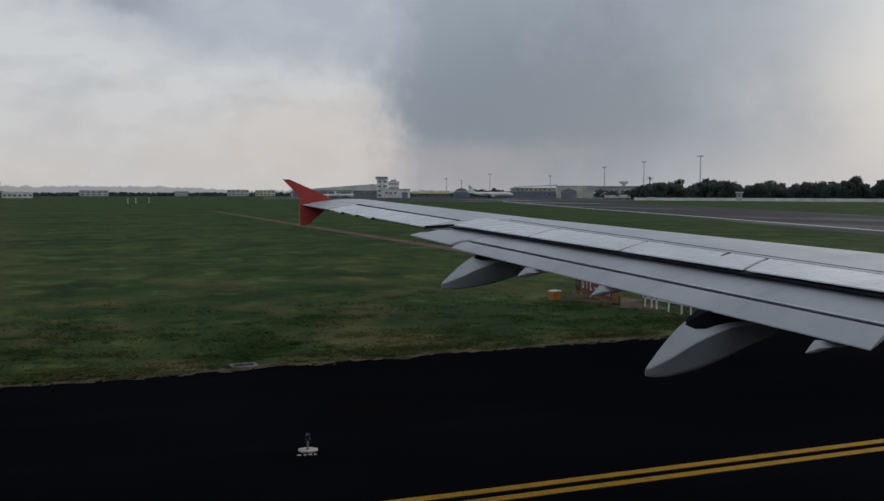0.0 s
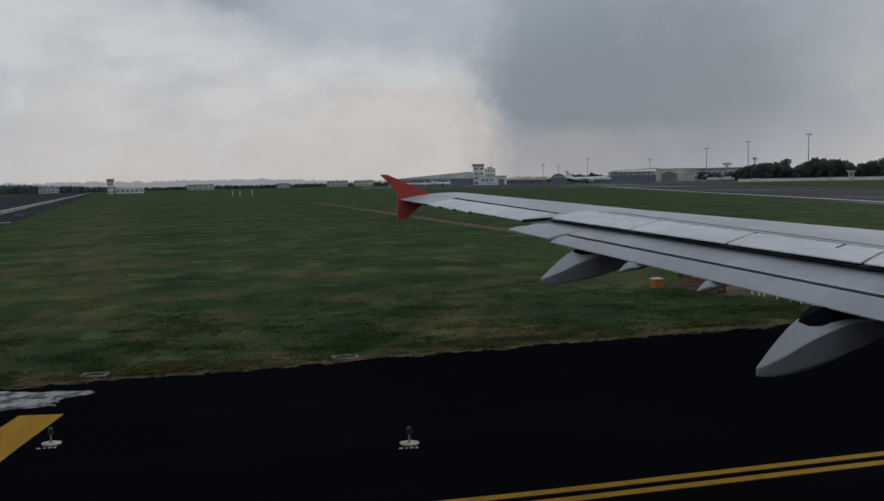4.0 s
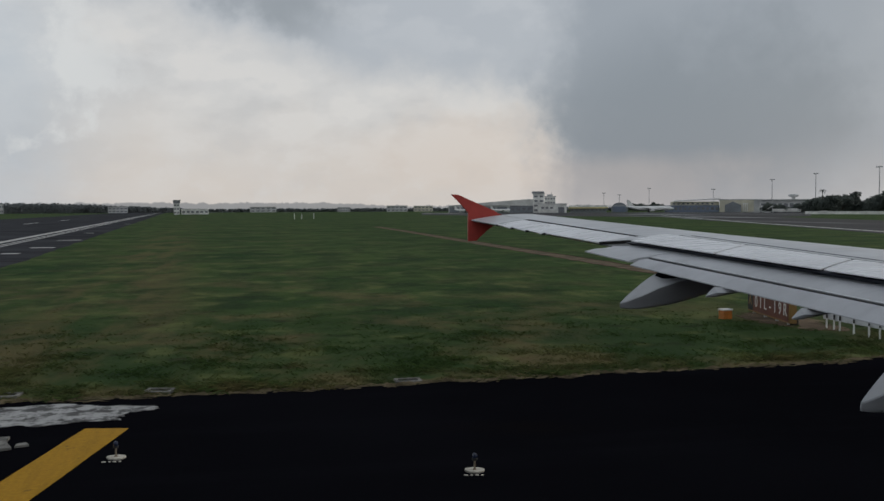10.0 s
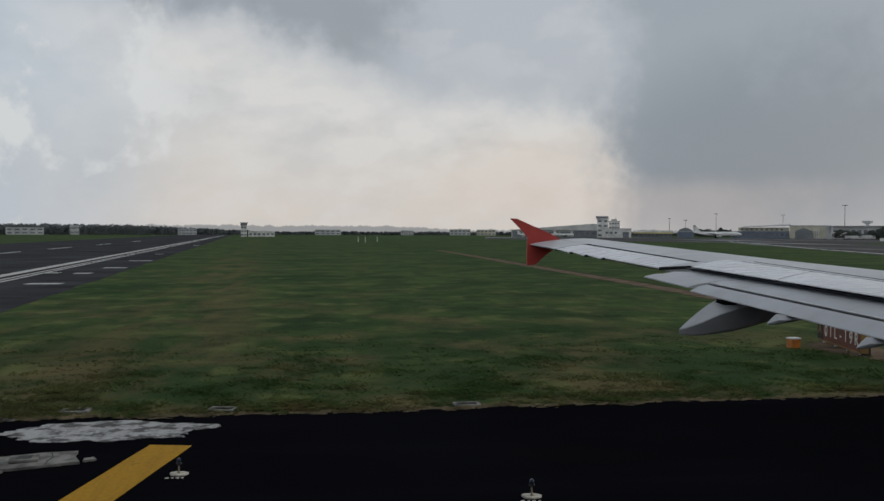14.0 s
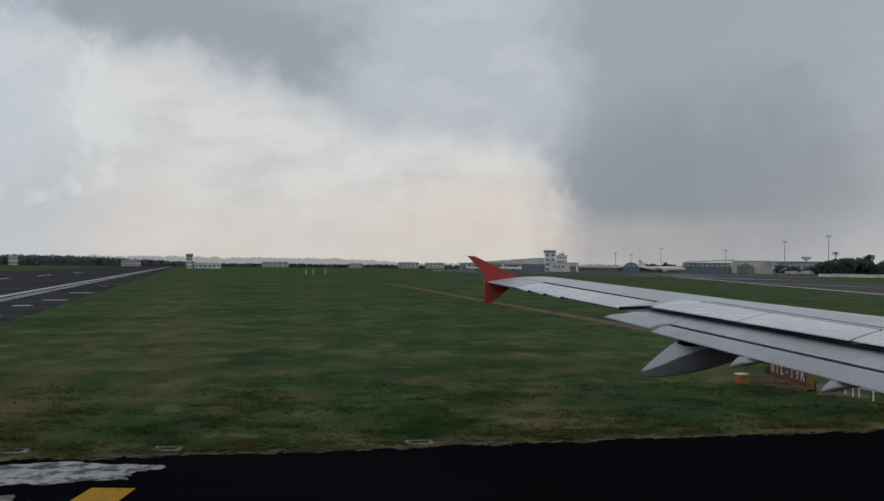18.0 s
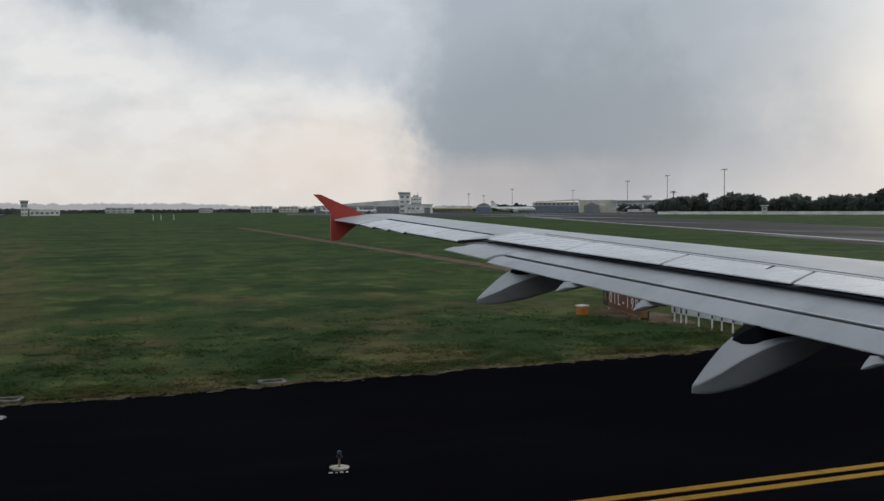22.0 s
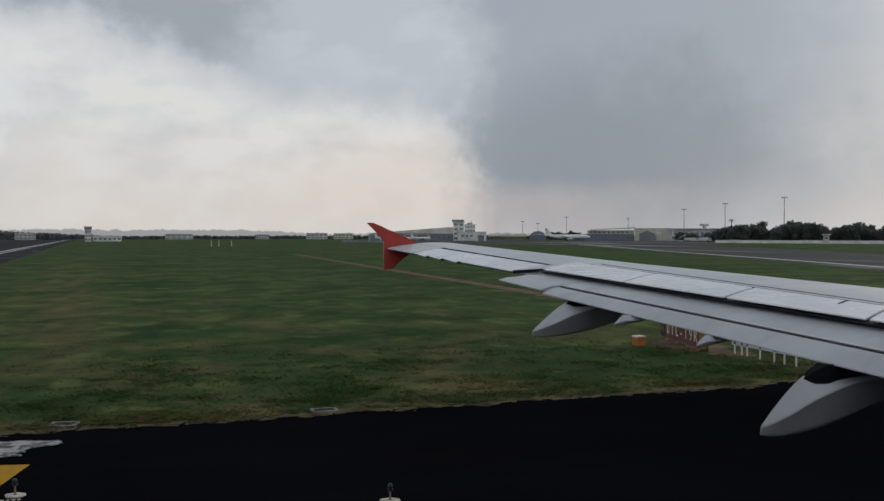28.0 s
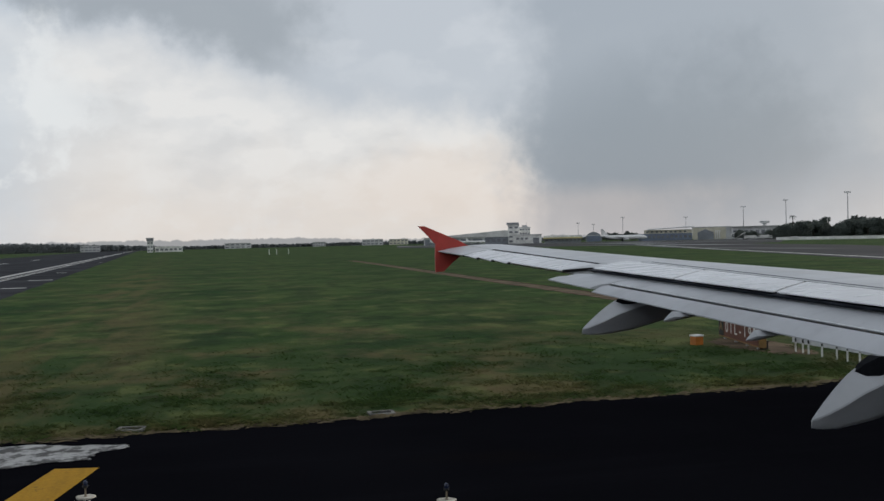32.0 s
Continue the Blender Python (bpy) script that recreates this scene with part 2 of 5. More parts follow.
def box(bm, x0, x1, y0, y1, z0, z1):
    vs = [bm.verts.new((x, y, z)) for z in (z0, z1) for y in (y0, y1) for x in (x0, x1)]
    for f in ((0, 2, 3, 1), (4, 5, 7, 6), (0, 1, 5, 4), (2, 6, 7, 3), (0, 4, 6, 2), (1, 3, 7, 5)):
        bm.faces.new([vs[i] for i in f])
    return bm


def boxed(x0, x1, y0, y1, z0, z1, bevel=0.0):
    bm = box(bmesh.new(), x0, x1, y0, y1, z0, z1)
    if bevel:
        bmesh.ops.bevel(bm, geom=list(bm.edges), offset=bevel, segments=2, affect="EDGES", profile=0.5)
    return bm


def tube(stations, seg=16):
    """Rings along z: (x, y, z, radius)."""
    return loft([[(x + r * math.cos(2 * math.pi * j / seg), y + r * math.sin(2 * math.pi * j / seg), z) for j in range(seg)] for x, y, z, r in stations])


def slab(outline, z0, z1):
    """A flat plate from a plan outline."""
    k = len(outline)
    verts = [(x, y, z0) for x, y in outline] + [(x, y, z1) for x, y in outline]
    return raw(verts, [tuple(range(k)), tuple(range(k, 2 * k))] + [(j, (j + 1) % k, (j + 1) % k + k, j + k) for j in range(k)])


# ---------------------------------------------------------------- materials
WET = (0.80, 0.785, 0.77)  # how far the shower has darkened the turf


def grass_patches(nt, p):
    """Where the turf is straw-dry, and where it is lusher or shaded: shared by the ground and its blades."""
    s = nt.nodes.new("ShaderNodeSeparateXYZ")
    link(nt, p, s.inputs[0])
    near = val(nt, "MULTIPLY", mapped(nt, s.outputs[1], 24.0, 75.0, 1, 0.25), mapped(nt, s.outputs[0], 4.0, 22.0, 1, 0.55))
    straw = val(nt, "MULTIPLY", mapped(nt, grain(nt, p, 0.22, 5, 0.60, (0.8, 0.55, 1)), 0.46, 0.66), near)
    # dead stalks left along the pavement's edge
    drift = val(nt, "SUBTRACT", s.outputs[1], val(nt, "MULTIPLY", mapped(nt, s.outputs[0], 2.0, 27.0, 0.0, 25.0, False), 0.07))
    rim = val(nt, "MULTIPLY", mapped(nt, drift, 22.7, 25.2, 1, 0), mapped(nt, grain(nt, p, 0.7, 5, 0.65), 0.36, 0.58))
    straw = val(nt, "MAXIMUM", straw, rim)
    # a broad dry band that runs beside the runway
    across = val(nt, "ABSOLUTE", val(nt, "ADD", s.outputs[0], val(nt, "ADD", val(nt, "MULTIPLY", s.outputs[1], 0.075), 4.4)))
    band = val(nt, "MULTIPLY", mapped(nt, across, 0.8, 6.5, 1, 0), mapped(nt, grain(nt, p, 0.16, 5, 0.62, (1.6, 0.35, 1)), 0.40, 0.58))
    straw = val(nt, "MAXIMUM", straw, val(nt, "MULTIPLY", band, mapped(nt, s.outputs[1], 60.0, 220.0, 0.75, 0.25)))
    lush_shaded = mapped(nt, grain(nt, p, 0.36, 5, 0.60, (0.8, 0.5, 1)), 0.40, 0.56, 1, 0)
    # the near strip is darkened too: shade between the blades, put into the colour
    lush_shaded = val(nt, "MAXIMUM", lush_shaded, mapped(nt, s.outputs[1], 26.0, 52.0, 0.85, 0.1))
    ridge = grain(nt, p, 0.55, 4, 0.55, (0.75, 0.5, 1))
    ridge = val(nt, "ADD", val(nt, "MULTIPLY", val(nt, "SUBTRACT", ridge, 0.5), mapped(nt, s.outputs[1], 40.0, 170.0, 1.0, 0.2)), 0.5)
    return s, straw, lush_shaded, ridge


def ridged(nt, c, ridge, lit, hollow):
    """Ridges and hollows a stride or two long, their light and shade put into the colour."""
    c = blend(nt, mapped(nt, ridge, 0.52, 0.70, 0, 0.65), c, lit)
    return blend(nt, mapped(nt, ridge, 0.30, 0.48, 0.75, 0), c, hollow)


def grass_material():
    m, nt, b = mat("grass")
    p = place(nt)
    broad = grain(nt, p, 0.06, 5)
    mid = grain(nt, p, 0.12, 5, 0.6, (0.6, 0.8, 1))
    tuft = grain(nt, p, 1.6, 5, 0.6, (1, 0.5, 1))
    fine = grain(nt, p, 9.0, 4, 0.7)
    s, straw, lush_shaded, ridge = grass_patches(nt, p)
    c = blend(nt, mapped(nt, broad, 0.38, 0.62), (0.025, 0.070, 0.017), (0.064, 0.118, 0.033))
    c = blend(nt, mapped(nt, mid, 0.40, 0.64, 0, 0.9), c, (0.082, 0.132, 0.037))
    c = blend(nt, val(nt, "MULTIPLY", lush_shaded, 0.7), c, (0.026, 0.052, 0.018))
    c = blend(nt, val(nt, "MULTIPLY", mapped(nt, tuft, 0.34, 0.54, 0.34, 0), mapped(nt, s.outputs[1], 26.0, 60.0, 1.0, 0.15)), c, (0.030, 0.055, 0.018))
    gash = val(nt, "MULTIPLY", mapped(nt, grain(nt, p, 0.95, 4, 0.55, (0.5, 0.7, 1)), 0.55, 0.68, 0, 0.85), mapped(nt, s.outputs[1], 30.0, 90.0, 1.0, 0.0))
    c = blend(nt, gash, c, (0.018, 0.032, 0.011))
    c = blend(nt, mapped(nt, fine, 0.5, 0.8, 0, 0.25), c, (0.095, 0.145, 0.050))
    c = blend(nt, val(nt, "MULTIPLY", straw, 0.8), c, (0.175, 0.138, 0.068))
    c = blend(nt, 1.0, c, WET, "MULTIPLY")
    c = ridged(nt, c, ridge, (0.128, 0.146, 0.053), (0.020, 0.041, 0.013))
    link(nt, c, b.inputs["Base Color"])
    b.inputs["Roughness"].default_value = 0.9
    b.inputs["Specular IOR Level"].default_value = 0.04
    bump(nt, b, val(nt, "ADD", val(nt, "MULTIPLY", tuft, 0.8), val(nt, "MULTIPLY", fine, 0.2)), 0.6, 0.25)
    return m


def blade_material():
    m, nt, b = mat("grass_blade")
    g = nt.nodes.new("ShaderNodeNewGeometry")
    p = g.outputs["Position"]
    s, straw, lush_shaded, ridge = grass_patches(nt, p)
    mid = grain(nt, p, 0.2, 5, 0.6, (0.8, 1, 1))
    c = blend(nt, g.outputs["Random Per Island"], (0.064, 0.126, 0.036), (0.094, 0.156, 0.048))
    c = blend(nt, mapped(nt, mid, 0.42, 0.64, 0, 0.6), c, (0.102, 0.155, 0.046))
    c = blend(nt, val(nt, "MULTIPLY", lush_shaded, 0.75), c, (0.050, 0.092, 0.030))
    c = blend(nt, val(nt, "MULTIPLY", straw, 0.72), c, (0.178, 0.142, 0.068))
    c = blend(nt, 1.0, c, WET, "MULTIPLY")
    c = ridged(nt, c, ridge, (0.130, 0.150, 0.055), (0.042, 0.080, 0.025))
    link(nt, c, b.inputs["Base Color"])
    b.inputs["Roughness"].default_value = 0.9
    b.inputs["Specular IOR Level"].default_value = 0.1
    leafy(nt, b, c, 0.55)
    return m


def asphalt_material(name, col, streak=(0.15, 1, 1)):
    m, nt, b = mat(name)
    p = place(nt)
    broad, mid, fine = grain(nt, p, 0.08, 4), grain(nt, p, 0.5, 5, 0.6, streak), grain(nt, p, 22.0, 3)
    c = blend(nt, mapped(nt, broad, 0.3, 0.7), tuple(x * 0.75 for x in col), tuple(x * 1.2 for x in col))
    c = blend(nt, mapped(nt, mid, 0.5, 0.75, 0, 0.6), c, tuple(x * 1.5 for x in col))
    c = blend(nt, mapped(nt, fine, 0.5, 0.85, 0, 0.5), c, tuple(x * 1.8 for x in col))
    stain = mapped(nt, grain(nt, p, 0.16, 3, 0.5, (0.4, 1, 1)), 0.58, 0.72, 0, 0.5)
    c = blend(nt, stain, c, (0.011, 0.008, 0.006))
    link(nt, c, b.inputs["Base Color"])
    b.inputs["Roughness"].default_value = 0.95
    b.inputs["Specular IOR Level"].default_value = 0.0
    bump(nt, b, fine, 0.4, 0.01)
    return m


def paint_material(name, col, wear=0.45, rough=0.75):
    """Road paint, worn through to the asphalt in places."""
    m, nt, b = mat(name)
    p = place(nt)
    w = grain(nt, p, 2.2, 6, 0.7)
    fine = grain(nt, p, 14.0, 4, 0.7)
    c = blend(nt, mapped(nt, fine, 0.3, 0.8), tuple(x * 0.75 for x in col), col)
    c = blend(nt, mapped(nt, grain(nt, p, 1.1, 5, 0.65, (3.0, 0.5, 1)), 0.45, 0.72, 0, 0.55), c, tuple(x * 0.5 for x in col))
    c = blend(nt, mapped(nt, w, wear - 0.13, wear, 0.85, 0.0), c, (0.02, 0.019, 0.018))
    link(nt, c, b.inputs["Base Color"])
    b.inputs["Roughness"].default_value = rough
    b.inputs["Specular IOR Level"].default_value = 0.15
    bump(nt, b, fine, 0.3, 0.005)
    return m


def wing_paint(name, col, rough=0.34):
    """Grey aircraft enamel with faint panel joints, streaks of dirt along the airflow, and small stains."""
    m, nt, b = mat(name)
    p = place(nt)
    broad = grain(nt, p, 0.9, 4)
    streaks = grain(nt, p, 3.0, 5, 0.6, (0.25, 2.2, 1))
    fine = grain(nt, p, 30.0, 3)
    c = blend(nt, mapped(nt, broad, 0.35, 0.7), tuple(x * 0.88 for x in col), tuple(x * 1.08 for x in col))
    c = blend(nt, mapped(nt, streaks, 0.5, 0.78, 0, 0.30), c, tuple(x * 0.62 for x in col))
    c = blend(nt, mapped(nt, fine, 0.55, 0.8, 0, 0.12), c, tuple(x * 0.5 for x in col))
    grime = mapped(nt, grain(nt, p, 1.5, 6, 0.7, (0.8, 0.5, 1)), 0.56, 0.72, 0, 0.34)
    c = blend(nt, grime, c, tuple(x * k for x, k in zip(col, (0.66, 0.61, 0.58))))
    link(nt, c, b.inputs["Base Color"])
    link(nt, mapped(nt, streaks, 0.3, 0.8, rough - 0.06, rough + 0.14), b.inputs["Roughness"])
    b.inputs["Metallic"].default_value = 0.0
    b.inputs["Specular IOR Level"].default_value = 0.5
    return m


M_GRASS, M_BLADE = grass_material(), blade_material()
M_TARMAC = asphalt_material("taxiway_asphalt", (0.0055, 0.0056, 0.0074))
M_RUNWAY = asphalt_material("runway_asphalt", (0.058, 0.060, 0.066))
M_FARTAXI = asphalt_material("far_taxiway_asphalt", (0.017, 0.018, 0.022))


def wetten(m):
    """Rain water lying in long shallow streaks: smooth where it stands, rough where it has drained."""
    nt = m.node_tree
    b = [n for n in nt.nodes if n.type == "BSDF_PRINCIPLED"][0]
    pool = grain(nt, place(nt), 0.035, 4, 0.5, (1.0, 0.18, 1))
    b.inputs["Specular IOR Level"].default_value = 0.28
    link(nt, mapped(nt, pool, 0.50, 0.66, 0.9, 0.34), b.inputs["Roughness"])


wetten(M_FARTAXI)
M_YELLOW = paint_material("yellow_paint", (0.46, 0.245, 0.007), 0.41)
M_WHITE = paint_material("white_paint", (0.62, 0.62, 0.60), 0.40)
M_SPLASH = paint_material("chalky_paint", (0.46, 0.46, 0.455), 0.55)
M_CONCRETE = simple("concrete", (0.20, 0.195, 0.18), 0.9, 0, 2.5, 0.6, 0.2, 0.6)
M_PAD = simple("pale_pad", (0.55, 0.52, 0.45), 0.85, 0, 8, 0.35, 0.2)
M_DIRT = simple("bare_soil", (0.150, 0.112, 0.078), 1.0, 0, 0.7, 0.45, 0.05, 0.8)
M_STRAW = simple("dry_straw", (0.165, 0.135, 0.085), 0.95, 0, 1.2, 0.5, 0.05)
M_CLOD = simple("dark_soil", (0.040, 0.030, 0.020), 1.0, 0, 1.5, 0.4, 0.05, 0.8)
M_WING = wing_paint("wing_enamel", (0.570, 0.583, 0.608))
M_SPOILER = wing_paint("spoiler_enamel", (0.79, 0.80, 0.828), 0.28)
M_FLAP = wing_paint("flap_enamel", (0.525, 0.537, 0.563), 0.38)
M_TAB = wing_paint("tab_enamel", (0.505, 0.517, 0.545), 0.42)
M_FAIRING = wing_paint("fairing_enamel", (0.46, 0.475, 0.50), 0.4)
# dark tone for panel joints and the cove, the recess's shade included
M_CAVITY = simple("cove_joint_dark", (0.085, 0.092, 0.115), 0.7, 0, 4, 0.4, 0.2)
# near-black for brackets and gap strips, with the shade there in the colour
M_GAPBLACK = simple("bracket_gap_black", (0.010, 0.011, 0.014), 0.9, 0, 5, 0.3, 0.1)
M_RED = simple("red_enamel", (0.52, 0.060, 0.045), 0.38, 0, 2.0, 0.18)
M_FUSE = simple("white_enamel", (0.86, 0.86, 0.85), 0.35, 0, 1.0, 0.08)
M_RUBBER = simple("tyre_rubber", (0.02, 0.02, 0.02), 0.9, 0, 5, 0.3, 0.2)
M_STEEL = simple("galvanised_steel", (0.50, 0.51, 0.52), 0.6, 0.2, 6, 0.25)
M_SIGNBACK = simple("sign_back_paint", (0.62, 0.63, 0.64), 0.6, 0, 2.0, 0.18)
M_SIGNRED = simple("sign_face_rust_red", (0.13, 0.036, 0.018), 0.55, 0, 2.0, 0.22)
M_SIGNEDGE = simple("sign_edge_ochre", (0.26, 0.15, 0.045), 0.6, 0, 2.0, 0.25)
M_SIGNTEXT = simple("sign_letter_white", (0.72, 0.70, 0.66), 0.6, 0, 3.0, 0.1)
M_ORANGE = simple("orange_plastic", (0.50, 0.17, 0.03), 0.5, 0, 3.0, 0.25)
M_BLACK = simple("black_box_paint", (0.018, 0.018, 0.018), 0.7, 0, 3.0, 0.3)
M_GLASSB = simple("blue_lens", (0.02, 0.028, 0.06), 0.15, 0, 3.0, 0.1)
M_AMBER = simple("brass_fitting", (0.26, 0.21, 0.15), 0.6, 0.2, 5.0, 0.3)
M_WALLW = simple("whitewashed_wall", (0.84, 0.84, 0.81), 0.9, 0, 0.15, 0.3, 0.2)
# cream, grey, slate, roof and glazing tones are paled: distance haze in the colour
M_WALLC = simple("cream_render", (0.70, 0.67, 0.55), 0.9, 0, 0.1, 0.25, 0.2)
M_WALLG = simple("hazed_grey_cladding", (0.62, 0.625, 0.63), 0.75, 0, 0.08, 0.25, 0.3)
M_WALLD = simple("hazed_slate_cladding", (0.26, 0.28, 0.31), 0.75, 0, 0.08, 0.25, 0.3)
M_WALLB = simple("blue_grey_cladding", (0.20, 0.24, 0.33), 0.75, 0, 0.08, 0.25, 0.3)
M_ROOF = simple("hazed_sheet_roof", (0.68, 0.675, 0.67), 0.6, 0.0, 0.06, 0.25, 0.3)
M_WINDOW = simple("hazed_glazing", (0.22, 0.23, 0.25), 0.2, 0, 0.3, 0.3)
M_YWALL = simple("yellow_band_paint", (0.66, 0.58, 0.30), 0.85, 0, 0.1, 0.2, 0.2)
M_TRUNK = simple("bark", (0.07, 0.055, 0.042), 0.95, 0, 1.2, 0.4, 0.1)


def leaf_material(name, a, b2):
    m, nt, b = mat(name)
    g = nt.nodes.new("ShaderNodeNewGeometry")
    oi = nt.nodes.new("ShaderNodeObjectInfo")
    c = blend(nt, g.outputs["Random Per Island"], a, b2)
    c = blend(nt, val(nt, "MULTIPLY", oi.outputs["Random"], 0.4), c, tuple(x * 0.6 for x in a))
    link(nt, c, b.inputs["Base Color"])
    b.inputs["Roughness"].default_value = 0.85
    b.inputs["Specular IOR Level"].default_value = 0.1
    leafy(nt, b, c, 0.5)
    return m


# leaf greens with distance haze mixed into the colour, more in the far belt
M_LEAF = leaf_material("hazed_foliage", (0.125, 0.148, 0.135), (0.18, 0.205, 0.185))
M_FARLEAF_HAZED = leaf_material("hazed_far_foliage", (0.20, 0.22, 0.225), (0.25, 0.27, 0.275))

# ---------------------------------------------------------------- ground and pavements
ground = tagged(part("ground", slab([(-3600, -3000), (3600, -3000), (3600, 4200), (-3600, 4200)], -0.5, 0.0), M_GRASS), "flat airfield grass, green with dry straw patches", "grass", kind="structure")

EDGE = 22.6


def edge_y(x):
    """The ragged outer edge of the taxiway."""
    return EDGE + 0.35 * noise.noise((x * 0.11, 3, 0)) + 0.28 * noise.noise((x * 0.6, 9, 0)) + 0.10 * noise.noise((x * 2.6, 5, 0)) + 0.07 * min(25, max(0, x - 2)) - 0.02 * max(0, -3 - x)


rim = [(x * 0.35, edge_y(x * 0.35)) for x in range(-110, 260)]
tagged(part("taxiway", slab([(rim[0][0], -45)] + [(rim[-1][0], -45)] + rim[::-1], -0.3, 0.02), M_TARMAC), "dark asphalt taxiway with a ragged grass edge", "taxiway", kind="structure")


def runway_x(y, off):
    return -31.2 - 0.1 * (y - 75) + off


runway_rim = [(y, 10.6 + 0.5 * noise.noise((y * 0.12, 4, 4)) + 0.3 * noise.noise((y * 0.5, 8, 4))) for y in [18 + 2.2 * i for i in range(66)] + [170, 200, 300, 500, 900, 1500, 2500]]
runway_plan = [(runway_x(y, off), y) for y, off in runway_rim] + [(runway_x(2500, -62), 2500), (runway_x(18, -62), 18)]
tagged(part("runway", slab(runway_plan, -0.18, 0.014), M_RUNWAY), "long dark asphalt runway stretching to the horizon", "runway", kind="structure")


def bearing_xy(a, d):
    return d * math.sin(radians(a)), d * math.cos(radians(a))


far_taxi = [(70, 50), (75, 67), (96, 123), (130, 227), (151, 300), (205, 470), (260, 620), (330, 620), (238, 422), (194, 260), (150, 150), (125, 95), (112, 50)]
tagged(part("far_taxiway", slab(far_taxi, -0.3, 0.02), M_FARTAXI), "dark wet far taxiway beyond the grass", "taxiway", kind="structure")
apron_far = [bearing_xy(a, d) for a, d in ((9.5, 640), (14, 540), (20, 480), (26, 440), (30, 420), (33, 470), (33, 845), (28, 850), (20, 875), (14, 950), (9.5, 985))]
tagged(part("apron", slab(apron_far, -0.3, 0.014), M_FARTAXI), "dark grey far apron in front of the terminal", "apron", kind="structure")

# ---------------------------------------------------------------- painted markings
def marking(name, outline, z, material, label, category="marking", group=""):
    return tagged(part(name, slab(outline, z - 0.012, z), material), label, category, group, "structure")


def bar(cx, cy, dx, dy, w, length):
    """A plan rectangle from its outer end inwards along (dx, dy)."""
    k = math.hypot(dx, dy)
    dx, dy = dx / k, dy / k
    n = 6
    left = [(cx + dx * length * i / n - dy * w / 2 + 0.02 * noise.noise((cx, i, 1)), cy + dy * length * i / n + dx * w / 2) for i in range(n + 1)]
    right = [(cx + dx * length * i / n + dy * w / 2 + 0.02 * noise.noise((cx, i, 7)), cy + dy * length * i / n - dx * w / 2) for i in range(n + 1)]
    return left + right[::-1]


for cx, cy, dx, dy, ln in ((-11.9, 21.6, -1.5, -4.0, 7.4), (-7.6, 20.55, -1.15, -4.1, 7.2), (-3.4, 19.45, -0.76, -4.2, 6.6), (-16.5, 23.0, -1.9, -3.9, 7.6)):
    marking("shoulder_stripe", bar(cx, cy, dx, dy, 0.9, ln), 0.026, M_YELLOW, "worn yellow shoulder stripe painted on dark asphalt", "stripe", "yellow shoulder stripes")


def line_y(x):
    return 11.95 + 0.016 * max(0, 5 - x) ** 1.7


for off in (0.0, -0.38):
    pts = [(-24 + i * 1.0) for i in range(80)]
    marking("taxiway_edge_line", [(x, line_y(x) + off + 0.09) for x in pts] + [(x, line_y(x) + off - 0.09) for x in reversed(pts)], 0.031, M_YELLOW, "thin yellow line of a double taxiway edge marking", "line", "double yellow edge lines")

marking("runway_edge_line", [(runway_x(45, -0.6), 45), (runway_x(45, 0.6), 45), (runway_x(1900, 0.6), 1900), (runway_x(1900, -0.6), 1900)], 0.027, M_WHITE, "broad white runway edge line", "line")
for off in (1.9, 2.8):
    marking("runway_side_line", [(runway_x(45, off - 0.18), 45), (runway_x(45, off + 0.18), 45), (runway_x(1200, off + 0.18), 1200), (runway_x(1200, off - 0.18), 1200)], 0.027, M_WHITE, "thin white line of a pair beside the runway edge", "line", "thin white runway lines")
for y, off, w in ((80, 7.0, 2.9), (100, 6.95, 1.7), (101, 3.5, 1.6), (115, 8.2, 2.7), (143, 8.3, 3.3), (186, 7.5, 1.6), (303, 9.0, 1.8)):
    marking("painted_dash", [(runway_x(y, off - w / 2), y), (runway_x(y, off + w / 2), y), (runway_x(y, off + w / 2), y + 1.7), (runway_x(y, off - w / 2), y + 1.6)], 0.027, M_WHITE, "faded white dash painted beside the runway", "marking", "faded runway dashes")
for y in (120, 180, 240, 320, 420):
    marking("centreline_dash", [(runway_x(y, -24.9), y), (runway_x(y, -23.9), y), (runway_x(y + 30, -23.9), y + 30), (runway_x(y + 30, -24.9), y + 30)], 0.027, M_WHITE, "white runway centreline dash", "marking", "runway centreline dashes")
marking("far_edge_line", [(80, 62), (81.5, 62), (91, 90.4), (108, 143.3), (138.5, 244), (215, 470), (213, 470), (137, 244), (106.5, 143.3), (89.5, 90.4)], 0.027, M_WHITE, "white edge line of the far taxiway", "line")


def blotch(cx, cy, rx, ry, seed, n=44):
    pts = []
    for i in range(n):
        a = 2 * math.pi * i / n
        k = 1 + 0.30 * noise.noise((math.cos(a) * 1.6, math.sin(a) * 1.6, seed)) + 0.22 * noise.noise((math.cos(a) * 5, math.sin(a) * 5, seed + 4)) + (0.08 * abs(math.cos(a)) * noise.noise((i * 0.7, 3, seed)) if n > 60 else 0)
        pts.append((cx + rx * k * math.cos(a), cy + ry * k * math.sin(a)))
    return pts


for cx, cy, rx, ry, sd in ((-5.05, 20.95, 2.15, 1.0, 2.0), (-13.9, 21.6, 1.8, 0.8, 5.0)):
    marking("paint_splash", blotch(cx, cy, rx, ry, sd, 150), 0.034, M_SPLASH, "blotchy white paint splash on the asphalt", "paint stain", "white paint splashes")


# ---------------------------------------------------------------- the airliner
# plan lines of the left wing by span y: te(y) is the trailing edge, z_top(y) its height
KINK = 5.2


def x_sp(y):
    return 4.602 + (11.4 - max(y, KINK)) * 0.306


def te(y):
    return x_sp(y) - 0.15


def z_te(y):
    return 4.018 + (y - 11.847) * (0.0823 if y > 11.847 else 0.0725)


